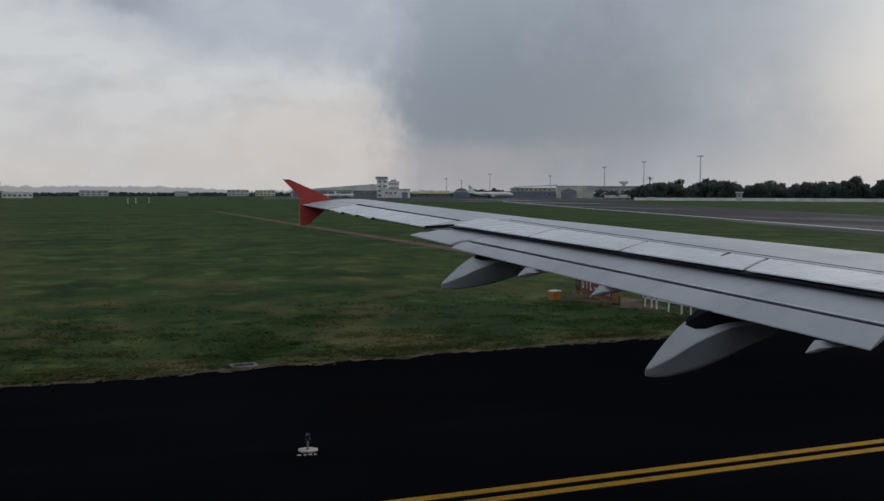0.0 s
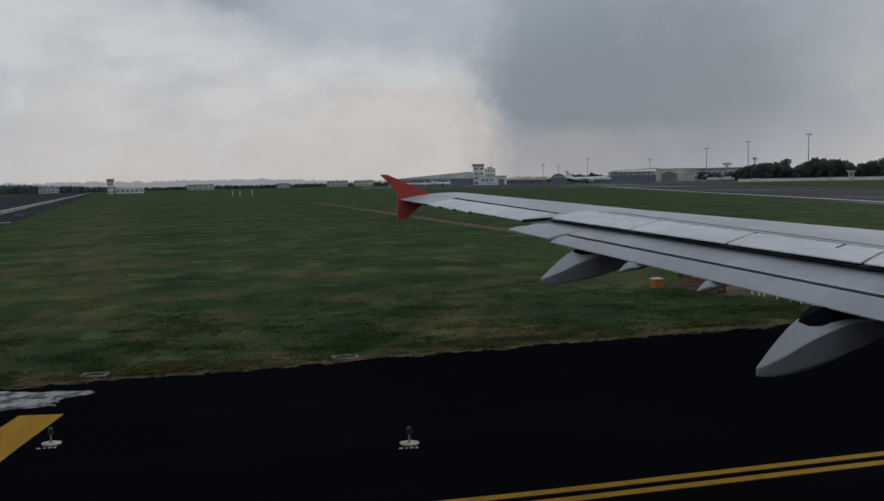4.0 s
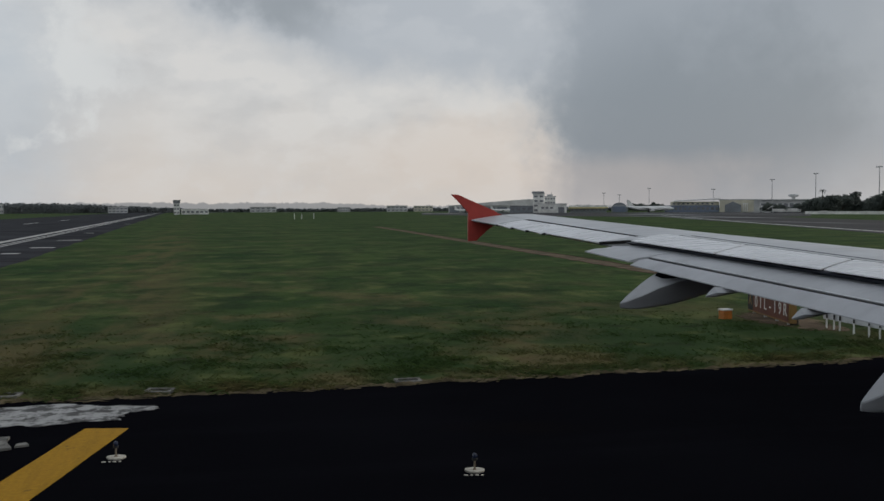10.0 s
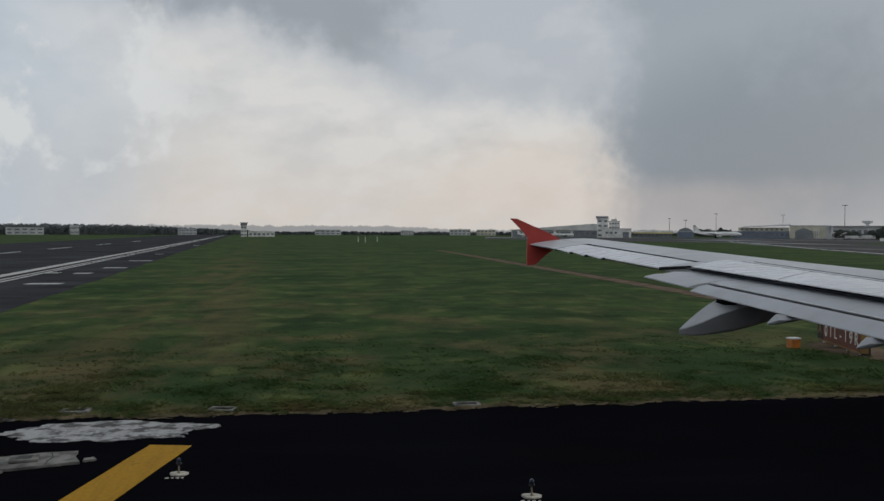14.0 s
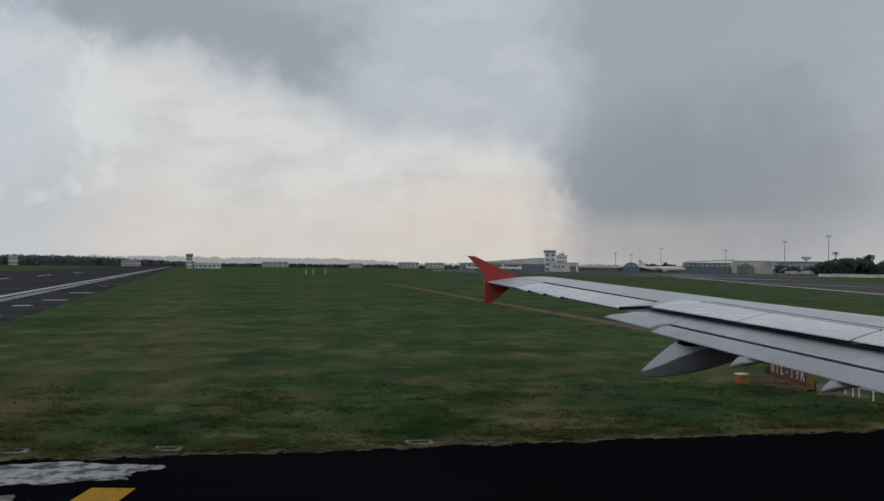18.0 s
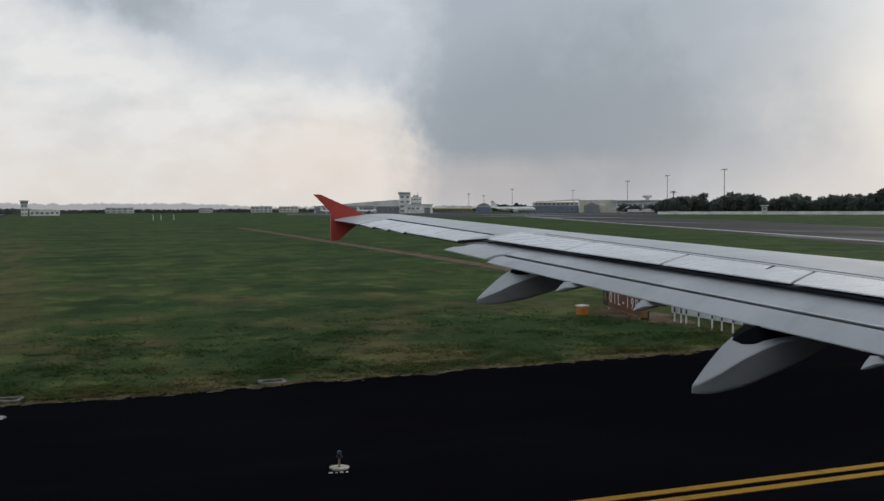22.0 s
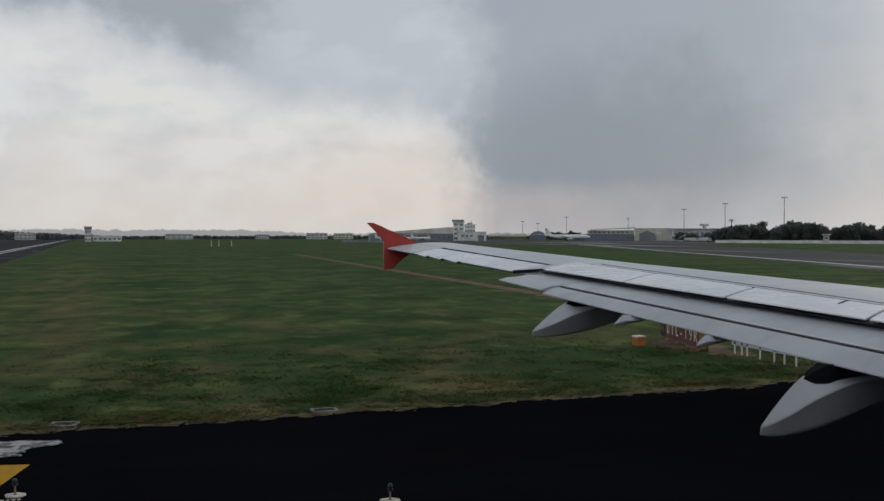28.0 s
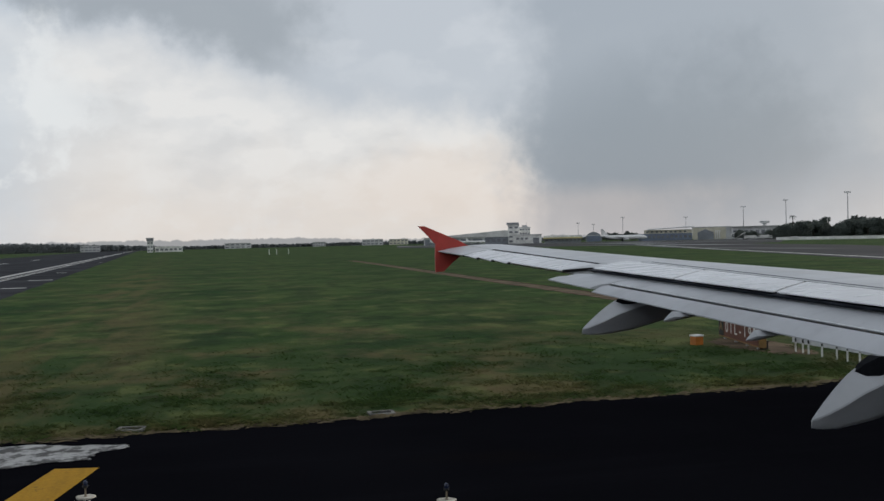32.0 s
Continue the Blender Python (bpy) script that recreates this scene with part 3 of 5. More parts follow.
def chord(y):
    return 1.5 + (15.2 - y) * 0.23 if y > KINK else 3.8 + (KINK - y) * 0.536


def top(y, u):
    """Height of the upper skin, u metres ahead of the trailing edge."""
    c = chord(y)
    q = u / c
    a = 0.052 * (2.2 / c) ** 0.55
    h = a * (1 - (1 - q / 0.6) ** 2) if q < 0.6 else a - (a + 0.025) * (1 - math.sqrt(max(0, 1 - ((q - 0.6) / 0.4) ** 2)))
    return z_te(y) + c * h


def under(y, u):
    c = chord(y)
    q = u / c
    return z_te(y) - 0.012 - c * 0.062 * math.sin(math.pi * min(1, q) ** 0.9) * (1 if q < 0.95 else 0.9) - c * 0.025 * q


def spread(a, b, n):
    return [a + (b - a) * i / (n - 1) for i in range(n)]


def wing_panel(ys, u0, u1, n=10, lift=0.0, thick=None):
    """A closed strip of wing between two chordwise limits, following the skin."""
    rings = []
    for y in ys:
        a, b = u0(y), u1(y)
        us = [a + (b - a) * (1 - math.cos(math.pi * i / (n - 1))) / 2 for i in range(n)]
        up = [(te(y) + u, y, top(y, u) + lift) for u in us]
        dn = [(te(y) + u, y, (top(y, u) + lift - thick(u - a)) if thick else min(under(y, u), top(y, u) - 0.006)) for u in us]
        rings.append(up + dn[::-1])
    return loft(rings)


airliner = thing("airliner", "grey-winged narrow-body airliner with a red wingtip fence, on the taxiway", "airliner")
SPAR = 1.0
wing = part("wing", wing_panel(spread(-0.2, 11.58, 26), lambda y: SPAR + 0.004, chord, 26), M_WING, airliner, "grey enamelled main wing", 40)
outer = part("outer_wing", wing_panel(spread(11.60, 15.18, 12), lambda y: 0.615 - 0.03 * (y - 11.6), chord, 22), M_WING, airliner, "grey enamelled outer wing", 40)
part("tip_panel", wing_panel(spread(14.40, 15.18, 4), lambda y: 0.0, lambda y: 0.60 - 0.03 * (y - 11.6), 8), M_WING, outer, "", 40)
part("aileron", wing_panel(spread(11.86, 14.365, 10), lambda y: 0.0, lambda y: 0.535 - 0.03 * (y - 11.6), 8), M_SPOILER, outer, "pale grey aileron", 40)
part("wing_corner", wing_panel(spread(11.60, 11.84, 3), lambda y: 0.06 + 0.35 * (11.84 - y) / 0.24, lambda y: 0.60, 6), M_WING, outer, "", 40)
# added dark strip for the shaded underside at the corner's rear edge
part("corner_dark_strip", loft([[(te(y) + u, y, top(y, max(u, 0)) + o) for u, o in ((e - 0.035, -0.004), (e - 0.002, -0.003), (e - 0.002, -0.04), (e - 0.035, -0.04))] for y in spread(11.58, 11.86, 6) for e in (0.06 + 0.35 * max(0, 11.84 - y) / 0.24,)]), M_RUBBER, outer)
# small dark trim tabs on the outer trailing edge
for ya, yb in ((14.30, 13.94), (13.92, 13.53), (13.51, 13.10)):
    part("trim_tab", loft([[(te(y) + 0.004, y, z_te(y) + 0.001), (te(y) - 0.004 - 0.03 * q, y, z_te(y) - 0.002 - 0.015 * q), (te(y) - 0.004 - 0.03 * q, y, z_te(y) - 0.008 - 0.017 * q), (te(y) + 0.004, y, z_te(y) - 0.012 - 0.020 * q)] for y, q in ((ya, 0), ((ya + yb) / 2, 0.5), (yb, 1))]), M_SPOILER, outer, "pale drooped trim tab")
    part("tab_seal", loft([[(te(y) + 0.004, y, z_te(y) - 0.001), (te(y) - 0.032, y, z_te(y) - 0.016), (te(y) - 0.032, y, z_te(y) - 0.034), (te(y) + 0.004, y, z_te(y) - 0.03)] for y in (yb - 0.003, yb - 0.05)]), M_RUBBER, outer)
part("tip_seal", loft([[(te(y) + u, y, top(y, u) + o) for u, o in ((0.0, -0.004), (0.55, -0.003), (0.55, -0.03), (0.0, -0.03))] for y in (14.366, 14.399)]), M_RUBBER, outer)


def skin_z(y):
    """Spoiler trailing edge height."""
    return 4.049 + (y - 11.4) * 0.0713


# spoilers: hinged at the spar, their rear edge standing over the flap
for y0, y1 in ((9.978, 11.40), (8.540, 9.944), (7.008, 8.502), (5.468, 6.970), (2.6, 5.1)):
    rings = []
    for y in spread(y0, y1, 6):
        up, dn = [], []
        for i in range(7):
            f = i / 6
            q = y + (0.42 * f if y > KINK else 0.0)
            x = x_sp(q) + (te(q) + SPAR - x_sp(q) - 0.075) * f
            z = skin_z(q) * (1 - f) + top(q, SPAR) * f + 0.005 * math.sin(math.pi * f) + 0.004
            up.append((x, q, z))
            dn.append((x, q, z - 0.012 - 0.03 * f))
        rings.append(up + dn[::-1])
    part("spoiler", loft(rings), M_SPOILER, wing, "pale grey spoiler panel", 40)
part("hinge_seal", loft([[(te(y) + SPAR - 0.10, y, top(y, SPAR - 0.10) - 0.012), (te(y) + SPAR + 0.004, y, top(y, SPAR) - 0.006), (te(y) + SPAR + 0.004, y, top(y, SPAR) - 0.05), (te(y) + SPAR - 0.10, y, top(y, SPAR) - 0.05)] for y in spread(0, 11.55, 14)]), M_RUBBER, wing)
part("panel_joint", loft([[(te(y) + SPAR + u, y, top(y, SPAR + u) + o) for u, o in ((0.075, 0.0025), (0.105, 0.0025), (0.105, -0.004), (0.075, -0.004))] for y in spread(0.2, 11.5, 24)]), M_CAVITY, wing, "dark joint between skin panels")
part("hinge_slot", loft([[(te(q) + u, q + o, skin_z(q) * (1 - f) + top(q, SPAR) * f + h) for o, h in ((-0.012, 0.0135), (0.012, 0.0135), (0.012, 0.004), (-0.012, 0.004))] for f, u, q in ((0.62, 0.66, 7.72), (0.8, 0.80, 7.79), (0.95, 0.93, 7.86))]), M_RUBBER, wing)
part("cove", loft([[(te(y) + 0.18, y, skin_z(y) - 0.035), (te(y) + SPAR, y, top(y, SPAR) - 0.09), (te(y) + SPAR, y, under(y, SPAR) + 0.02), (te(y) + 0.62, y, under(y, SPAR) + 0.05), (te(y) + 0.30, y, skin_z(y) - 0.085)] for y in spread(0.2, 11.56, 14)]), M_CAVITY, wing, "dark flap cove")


def z_fs(y):
    return 3.964 + (y - 11.257) * (0.0717 if y > 11.257 else 0.0762)


def z_l3(y):
    return 3.892 + (y - 10.742) * 0.0915


def z_l4(y):
    return 3.785 + (y - 10.534) * 0.1080


def flap_ring(y, long):
    """Section of the lowered flap; long: down to the rear edge, with no tab."""
    xs = x_sp(y)
    pts = [(xs + 0.34, z_fs(y) - 0.07), (xs + 0.26, z_fs(y) - 0.005), (xs + 0.12, z_fs(y) + 0.012), (xs - 0.02, z_fs(y)), (xs - 0.19, (z_fs(y) + z_l3(y)) / 2 + 0.012), (xs - 0.345, z_l3(y))]
    if long:
        pts += [(xs - 0.47, (z_l3(y) + z_l4(y)) / 2 + 0.03), (xs - 0.60, z_l4(y) + 0.036), (xs - 0.60, z_l4(y) + 0.024), (xs - 0.40, z_l4(y) + 0.015), (xs, z_fs(y) - 0.17), (xs + 0.25, z_fs(y) - 0.15)]
    else:
        pts += [(xs - 0.346, z_l3(y) - 0.004), (xs - 0.343, z_l3(y) - 0.009), (xs - 0.325, z_l3(y) - 0.022), (xs - 0.25, z_l3(y) - 0.06), (xs, z_fs(y) - 0.17), (xs + 0.25, z_fs(y) - 0.15)]
    return [(x, y, z) for x, z in pts]


def flap_lip(y):
    """The pale rear edge of the flap's main section."""
    xs = x_sp(y)
    zm = (z_fs(y) + z_l3(y)) / 2 + 0.012
    q = 0.9
    return [(xs - 0.19 - 0.155 * q, y, zm + (z_l3(y) - zm) * q + 0.002), (xs - 0.19 - 0.155 * q - 0.02, y, zm + (z_l3(y) - zm) * (q + 0.13) + 0.006), (xs - 0.345, y, z_l3(y) + 0.004), (xs - 0.345, y, z_l3(y) - 0.004)]


flap = part("flap", loft([flap_ring(y, False) for y in spread(5.3, 10.60, 12)]), M_FLAP, airliner, "grey lowered flap", 30)
part("flap_lip", loft([flap_lip(y) for y in spread(5.4, 10.58, 12)]), M_SPOILER, flap, "pale rear lip", 30)
part("flap_end", loft([flap_ring(y, True) for y in spread(10.62, 11.45, 4)]), M_FLAP, flap, "grey flap end", 30)
part("inner_flap", loft([[(x, y, z) for x, _, z in flap_ring(5.2, False)] for y in (0.2, 5.18)]), M_FLAP, airliner, "", 30)


def tab_ring(y):
    xs = x_sp(y)
    return [(x, y, z) for x, z in ((xs - 0.388, z_l3(y) - 0.018), (xs - 0.48, (z_l3(y) + z_l4(y)) / 2 + 0.012), (xs - 0.60, z_l4(y)), (xs - 0.60, z_l4(y) - 0.012), (xs - 0.48, (z_l3(y) + z_l4(y)) / 2 - 0.03), (xs - 0.388, z_l3(y) - 0.070))]


# black strip inside the flap slot, standing for its shade
part("slot_dark_strip", loft([[(x_sp(y) - 0.33, y, z_l3(y) - 0.050), (x_sp(y) - 0.41, y, z_l3(y) - 0.058), (x_sp(y) - 0.41, y, z_l3(y) - 0.069), (x_sp(y) - 0.33, y, z_l3(y) - 0.069)] for y in spread(5.4, 10.5, 4)]), M_GAPBLACK, flap)
part("aileron_seal", loft([[(te(y) + 0.530 - 0.03 * (y - 11.6), y, top(y, 0.535) - 0.010), (te(y) + 0.63 - 0.03 * (y - 11.6), y, top(y, 0.62) - 0.006), (te(y) + 0.63 - 0.03 * (y - 11.6), y, top(y, 0.62) - 0.04), (te(y) + 0.530 - 0.03 * (y - 11.6), y, top(y, 0.535) - 0.04)] for y in spread(11.86, 14.39, 8)]), M_GAPBLACK, outer)
part("flap_tab", loft([tab_ring(y) for y in [5.32] + spread(5.5, 10.50, 10) + [10.58]]), M_TAB, flap, "grey rear flap segment", 30)


def fairing(name, tail_x, tail_z, y, kz, label):
    """A canoe fairing: pointed tail, slanted upper face, rounded keel."""
    rings = []
    # distance ahead of the tail, outboard top, inboard top, keel, half width
    for d, to, ti, kb, hw in ((0.0, 0.014, 0.004, -0.058, 0.012), (0.06, 0.082, 0.026, -0.070, 0.04), (0.13, 0.155, 0.062, -0.080, 0.075), (0.25, 0.270, 0.125, -0.086, 0.125), (0.36, 0.365, 0.190, -0.076, 0.155), (0.45, 0.425, 0.240, -0.066, 0.175), (0.65, 0.44, 0.320, -0.035, 0.20), (0.85, 0.44, 0.38, 0.02, 0.21), (1.15, 0.42, 0.40, 0.12, 0.20), (1.5, 0.43, 0.42, 0.25, 0.16), (1.9, 0.5, 0.5, 0.44, 0.06)):
        x, mid = tail_x + d, (ti + kb) / 2
        rings.append([(x, y + a * hw, tail_z + b * kz) for a, b in ((0.22, to), (-0.20, (to + ti) / 2 + 0.012), (-0.66, ti + 0.012), (-0.70, ti - 0.004), (-0.28, mid), (0.02, kb * 0.75 + mid * 0.25), (0.22, kb), (0.36, kb), (0.46, kb * 0.8 + mid * 0.2), (0.50, mid), (0.38, (to + mid) / 2))])
    f = part(name, loft(rings), M_FAIRING, airliner, label, 17)
    # bracket shaped and coloured to carry the flap's shade on the fairing
    part("shaded_track_bracket", loft([[(tail_x + d, y + a, tail_z + b * kz) for a, b in ((o, u), (i, u), (i, t), (o, t))] for d, o, i, u, t in ((0.44, 0.05, 0.02, 0.36, 0.40), (0.51, 0.06, -0.03, 0.31, 0.47), (0.62, 0.07, -0.07, 0.30, 0.53), (0.85, 0.08, -0.08, 0.33, 0.54), (1.5, 0.05, -0.04, 0.40, 0.55))]), M_GAPBLACK, f, "flap track bracket, blackened for the shade under the flap")
    return f


fairing("flap_track_fairing", 3.95, 3.36, 10.15, 0.80, "grey canoe-shaped flap track fairing")
fairing("flap_track_fairing", 4.74, 2.845, 6.85, 1.0, "grey canoe-shaped flap track fairing")


def hinge_cone(tail_x, tail_z, y, label):
    """The short pointed tail of a flap hinge, under the rear flap edge."""
    rings = []
    for d, tp, kb, hw in ((0.0, 0.004, -0.008, 0.005), (0.05, 0.052, -0.012, 0.03), (0.11, 0.098, -0.010, 0.055), (0.2, 0.092, 0.004, 0.06), (0.35, 0.085, 0.03, 0.05), (0.5, 0.085, 0.07, 0.02)):
        rings.append([(tail_x + d, y + a * hw, tail_z + b) for a, b in ((0.35, tp), (-0.75, tp * 0.42), (-0.5, (tp * 0.2 + kb * 0.8)), (0.0, kb), (0.3, kb), (0.6, (tp + kb) / 2))])
    return part("hinge_fairing", loft(rings), M_FAIRING, airliner, label, 8)


for tx, tz, y in ((4.49, 3.535, 9.1), (4.85, 3.413, 8.05), (5.55, 3.15, 5.7)):
    hinge_cone(tx, tz, y, "small grey hinge fairing")

# wingtip fence: a swept arrow-shaped plate above and below the tip
fence_side = [(2.955, 4.725), (3.07, 4.722), (3.40, 4.575), (3.68, 4.455), (3.83, 4.37), (4.02, 4.31), (4.30, 4.22), (4.10, 4.16), (3.72, 4.21), (3.57, 4.105), (3.46, 4.005), (3.385, 3.938), (3.245, 3.928), (3.243, 4.18), (3.25, 4.41), (3.13, 4.55)]
rings = [[(x - 3.5 + 3.5, 15.19 + o, z) for x, z in fence_side] for o in (0.0, 0.012, 0.036, 0.05)]
bm = loft(rings)
part("wingtip_fence", bm, M_RED, airliner, "glossy red wingtip fence")

# plain fuselage beside the eye, unseen and dark to limit bounce, and its main wheels on the pavement
FY = -2.5
part("fuselage", loft([[(x, FY + r * math.cos(2 * math.pi * j / 40), 3.9 + dz + r * 1.04 * math.sin(2 * math.pi * j / 40)) for j in range(40)] for x, r, dz in ((-19, 0.25, 1.3), (-16, 0.9, 1.0), (-12, 1.55, 0.45), (-7, 1.95, 0.06), (-4, 1.975, 0), (12, 1.975, 0), (15, 1.9, -0.05), (17, 1.55, -0.2), (18.3, 0.9, -0.45), (18.8, 0.15, -0.6))]), M_WALLD, airliner, "plain dark grey fuselage", 40)
for y in (1.3, FY - 3.8):
    leg = part("gear_leg", tube([(5.0, y, 0.6, 0.11), (5.0, y, 1.6, 0.13), (5.0, y, 3.3, 0.16)], 12), M_STEEL, airliner, "", 40)
    for o in (-0.45, 0.45):
        ring = [[(5.0 + r * math.cos(2 * math.pi * j / 28), y + o + w, 0.60 + r * math.sin(2 * math.pi * j / 28)) for j in range(28)] for w, r in ((-0.2, 0.36), (-0.19, 0.52), (-0.1, 0.58), (0.1, 0.58), (0.19, 0.52), (0.2, 0.36))]
        part("tyre", loft(ring), M_RUBBER, leg, "", 40)


# ---------------------------------------------------------------- lights, signs and small things by the pavement
def edge_light(x, y, k=1.0):
    t = thing("taxiway_light", "small elevated taxiway edge light on a concrete pad", "light", "taxiway edge lights", at=pose(x, y, 0.02, 0, 0, R.uniform(-20, 20)) @ Matrix.Scale(0.8, 4))
    part("base_plate", slab([(0.21 * k * math.cos(a) * (1 + 0.08 * math.sin(3 * a)), 0.17 * k * math.sin(a)) for a in [2 * math.pi * i / 18 for i in range(18)]], 0, 0.035), M_PAD, t, "pale concrete pad")
    for cx, cw in ((-0.17, 0.05), (-0.05, 0.03), (0.06, 0.045), (0.17, 0.03)):
        part("pad_chip", slab([(cx - cw, -0.34 + cx * 0.1), (cx + cw * 0.9, -0.35 + cx * 0.1), (cx + cw * 0.6, -0.28 + cx * 0.1), (cx - cw * 0.7, -0.29 + cx * 0.1)], 0, 0.015), M_PAD, t)
    part("stem", tube([(0, 0, 0.03, 0.045), (0, 0, 0.05, 0.04), (0, 0, 0.06, 0.022), (0, 0, 0.24, 0.020)], 12), M_AMBER, t)
    col = part("collar", tube([(0, 0, 0.23, 0.05), (0, 0, 0.25, 0.065), (0, 0, 0.285, 0.06)], 14), M_BLACK, t)
    part("lens", tube([(0, 0, 0.285, 0.05), (0, 0, 0.33, 0.055), (0, 0, 0.37, 0.045), (0, 0, 0.39, 0.015)], 14), M_GLASSB, col, "blue glass lens")
    return t


for x, y in ((-2.85, 17.1), (3.3, 15.0), (19.2, 15.2), (-12.9, 17.3)):
    edge_light(x, y)

slab_t = thing("concrete_slab", "broken white concrete access slab set in the asphalt", "slab", at=pose(-5.85, 18.3, 0.02, 0, 0, 14))
part("slab_body", slab([(-0.85, -0.5), (-0.3, -0.58), (0.35, -0.5), (0.9, -0.45), (0.8, 0.1), (0.86, 0.48), (0.2, 0.55), (-0.35, 0.46), (-0.8, 0.5), (-0.72, 0.05)], 0, 0.05), M_CONCRETE, slab_t)
cover = part("slab_cover", boxed(-0.36, 0.16, -0.22, 0.24, 0.053, 0.11, 0.012), M_CONCRETE, slab_t, "broken raised cover")
part("cover_hole", slab([(-0.24, -0.10), (0.02, -0.13), (0.06, 0.12), (-0.20, 0.14)], 0.108, 0.114), M_BLACK, cover)
part("crack", slab([(0.3, -0.5), (0.33, -0.2), (0.42, 0.05), (0.38, 0.5), (0.355, 0.5), (0.395, 0.06), (0.305, -0.19), (0.28, -0.5)], 0.05, 0.056), M_BLACK, slab_t)
part("rubble", slab([(-0.75, -0.75), (-0.55, -0.8), (-0.42, -0.66), (-0.6, -0.6)], 0, 0.045), M_CONCRETE, slab_t)
part("slab_chip", slab([(0.95, -0.35), (1.2, -0.3), (1.15, -0.12), (0.98, -0.15)], 0, 0.04), M_CONCRETE, slab_t)

# a washed-out hollow at the pavement's rim, with broken crumbs of asphalt round it
hole = thing("washed_out_hollow", "shallow muddy hollow washed out of the asphalt edge", "hollow", at=pose(-8.6, 22.4, 0.02))
part("mud", slab(blotch(0, 0, 0.85, 0.42, 7.0), 0, 0.012), M_CLOD, hole, "dark wet mud")
rh = random.Random(12)
for i in range(16):
    a = rh.uniform(0, 6.28)
    cx_, cy_, k_ = 1.0 * math.cos(a), 0.5 * math.sin(a), rh.uniform(0.05, 0.13)
    part("crumb", slab([(cx_ + k_ * math.cos(b + a) * rh.uniform(0.7, 1.3), cy_ + 0.6 * k_ * math.sin(b + a)) for b in (0, 1.3, 2.4, 3.6, 5.0)], 0, 0.05), M_CONCRETE, hole)

# rectangular access frames in the grass margin
for x, y in ((3.4, 23.2), (-6.4, 23.4), (-2.8, 23.2)):
    t = thing("access_frame", "small pale concrete frame sunk in the grass margin", "access cover", "access frames along the grass", at=pose(x, y, 0.0, 0, 0, R.uniform(-12, 12)))
    for a, b, c, d in ((-0.34, 0.34, -0.24, -0.16), (-0.34, 0.34, 0.16, 0.24), (-0.34, -0.25, -0.156, 0.156), (0.25, 0.34, -0.156, 0.156)):
        part("kerb_bar", boxed(a, b, c, d, -0.05, 0.06, 0.01), M_CONCRETE, t)
    part("cover", boxed(-0.245, 0.245, -0.155, 0.155, -0.05, 0.015), M_BLACK, t)

# guidance board seen from behind, on seven posts
board = thing("guidance_board", "white-backed taxiway guidance board on thin posts in the grass", "sign", at=pose(20.2, 28.3, 0, 0, 0, -88.8))
panel = part("panel", boxed(-2.08, 2.08, -0.05, 0.05, 0.33, 1.06, 0.02), M_SIGNBACK, board, "pale grey sheet metal panel")
part("frame_rail", boxed(-2.12, 2.12, -0.085, 0.085, 1.063, 1.11, 0.015), M_WALLW, panel)
for x in (-1.78, -1.35, -1.02, -0.25, 0.55, 1.1, 1.72):
    part("post", boxed(x - 0.022, x + 0.022, -0.13, -0.086, 0.38, 1.0, 0.004), M_BLACK, board)
    part("foot", boxed(x - 0.022, x + 0.022, -0.13, -0.08, -0.1, 0.377, 0.004), M_WALLW, board, "white lower post")
jb = thing("junction_box", "small black electrical box standing in the grass", "box", at=pose(19.4, 31.2, 0, 0, 0, 10))
part("box_body", boxed(-0.15, 0.15, -0.13, 0.13, -0.05, 0.30, 0.02), M_BLACK, jb)
part("box_lid", boxed(-0.17, 0.17, -0.15, 0.15, 0.30, 0.335, 0.01), M_BLACK, jb)
mk = thing("marker_box", "weathered orange marker box with a white lid", "marker", at=pose(17.9, 33.6, 0, 0, 0, 12))
part("marker_body", boxed(-0.20, 0.20, -0.18, 0.18, -0.05, 0.34, 0.03), M_ORANGE, mk)
part("marker_lid", boxed(-0.22, 0.22, -0.20, 0.20, 0.34, 0.40, 0.02), M_SIGNTEXT, mk, "white lid")


def lettering(text, size, loc, rot, material, parent):
    cu = bpy.data.curves.new("lettering", "FONT")
    cu.body, cu.size, cu.extrude, cu.align_x, cu.align_y = text, size, 0.004, "CENTER", "CENTER"
    tmp = bpy.data.objects.new("lettering", cu)
    me = bpy.data.meshes.new_from_object(tmp)
    bpy.data.objects.remove(tmp)
    me.materials.append(material)
    ob = new("lettering", me)
    ob.parent = parent
    ob.matrix_basis = pose(*loc, *rot)
    return ob


rs = thing("runway_sign", "rust-red runway sign lettered 01L - 19R in white, in the grass", "sign", at=pose(19.6, 33.1, 0, 0, 0, -101.0))
case = part("sign_case", boxed(-2.35, 2.35, -0.14, 0.14, 0.10, 1.02, 0.03), M_SIGNEDGE, rs, "ochre painted case")
part("sign_face", boxed(-1.62, 2.26, -0.156, -0.142, 0.17, 0.95, 0.004), M_SIGNRED, case, "rust-red face")
part("sign_letter_panel", boxed(-2.27, -1.68, -0.156, -0.142, 0.17, 0.95, 0.004), M_BLACK, case, "black letter panel")
for i, ch in enumerate("01L-19R"):
    lettering(ch, 0.66, (-1.25 + i * 0.53, -0.160, 0.56), (90, 0, 0), M_SIGNTEXT, case)
lettering("A", 0.6, (-1.97, -0.160, 0.56), (90, 0, 0), M_SIGNEDGE, case)
for x in (-1.9, -0.6, 0.7, 1.9):
    part("leg", boxed(x - 0.05, x + 0.05, -0.05, 0.05, -0.1, 0.098), M_STEEL, rs)
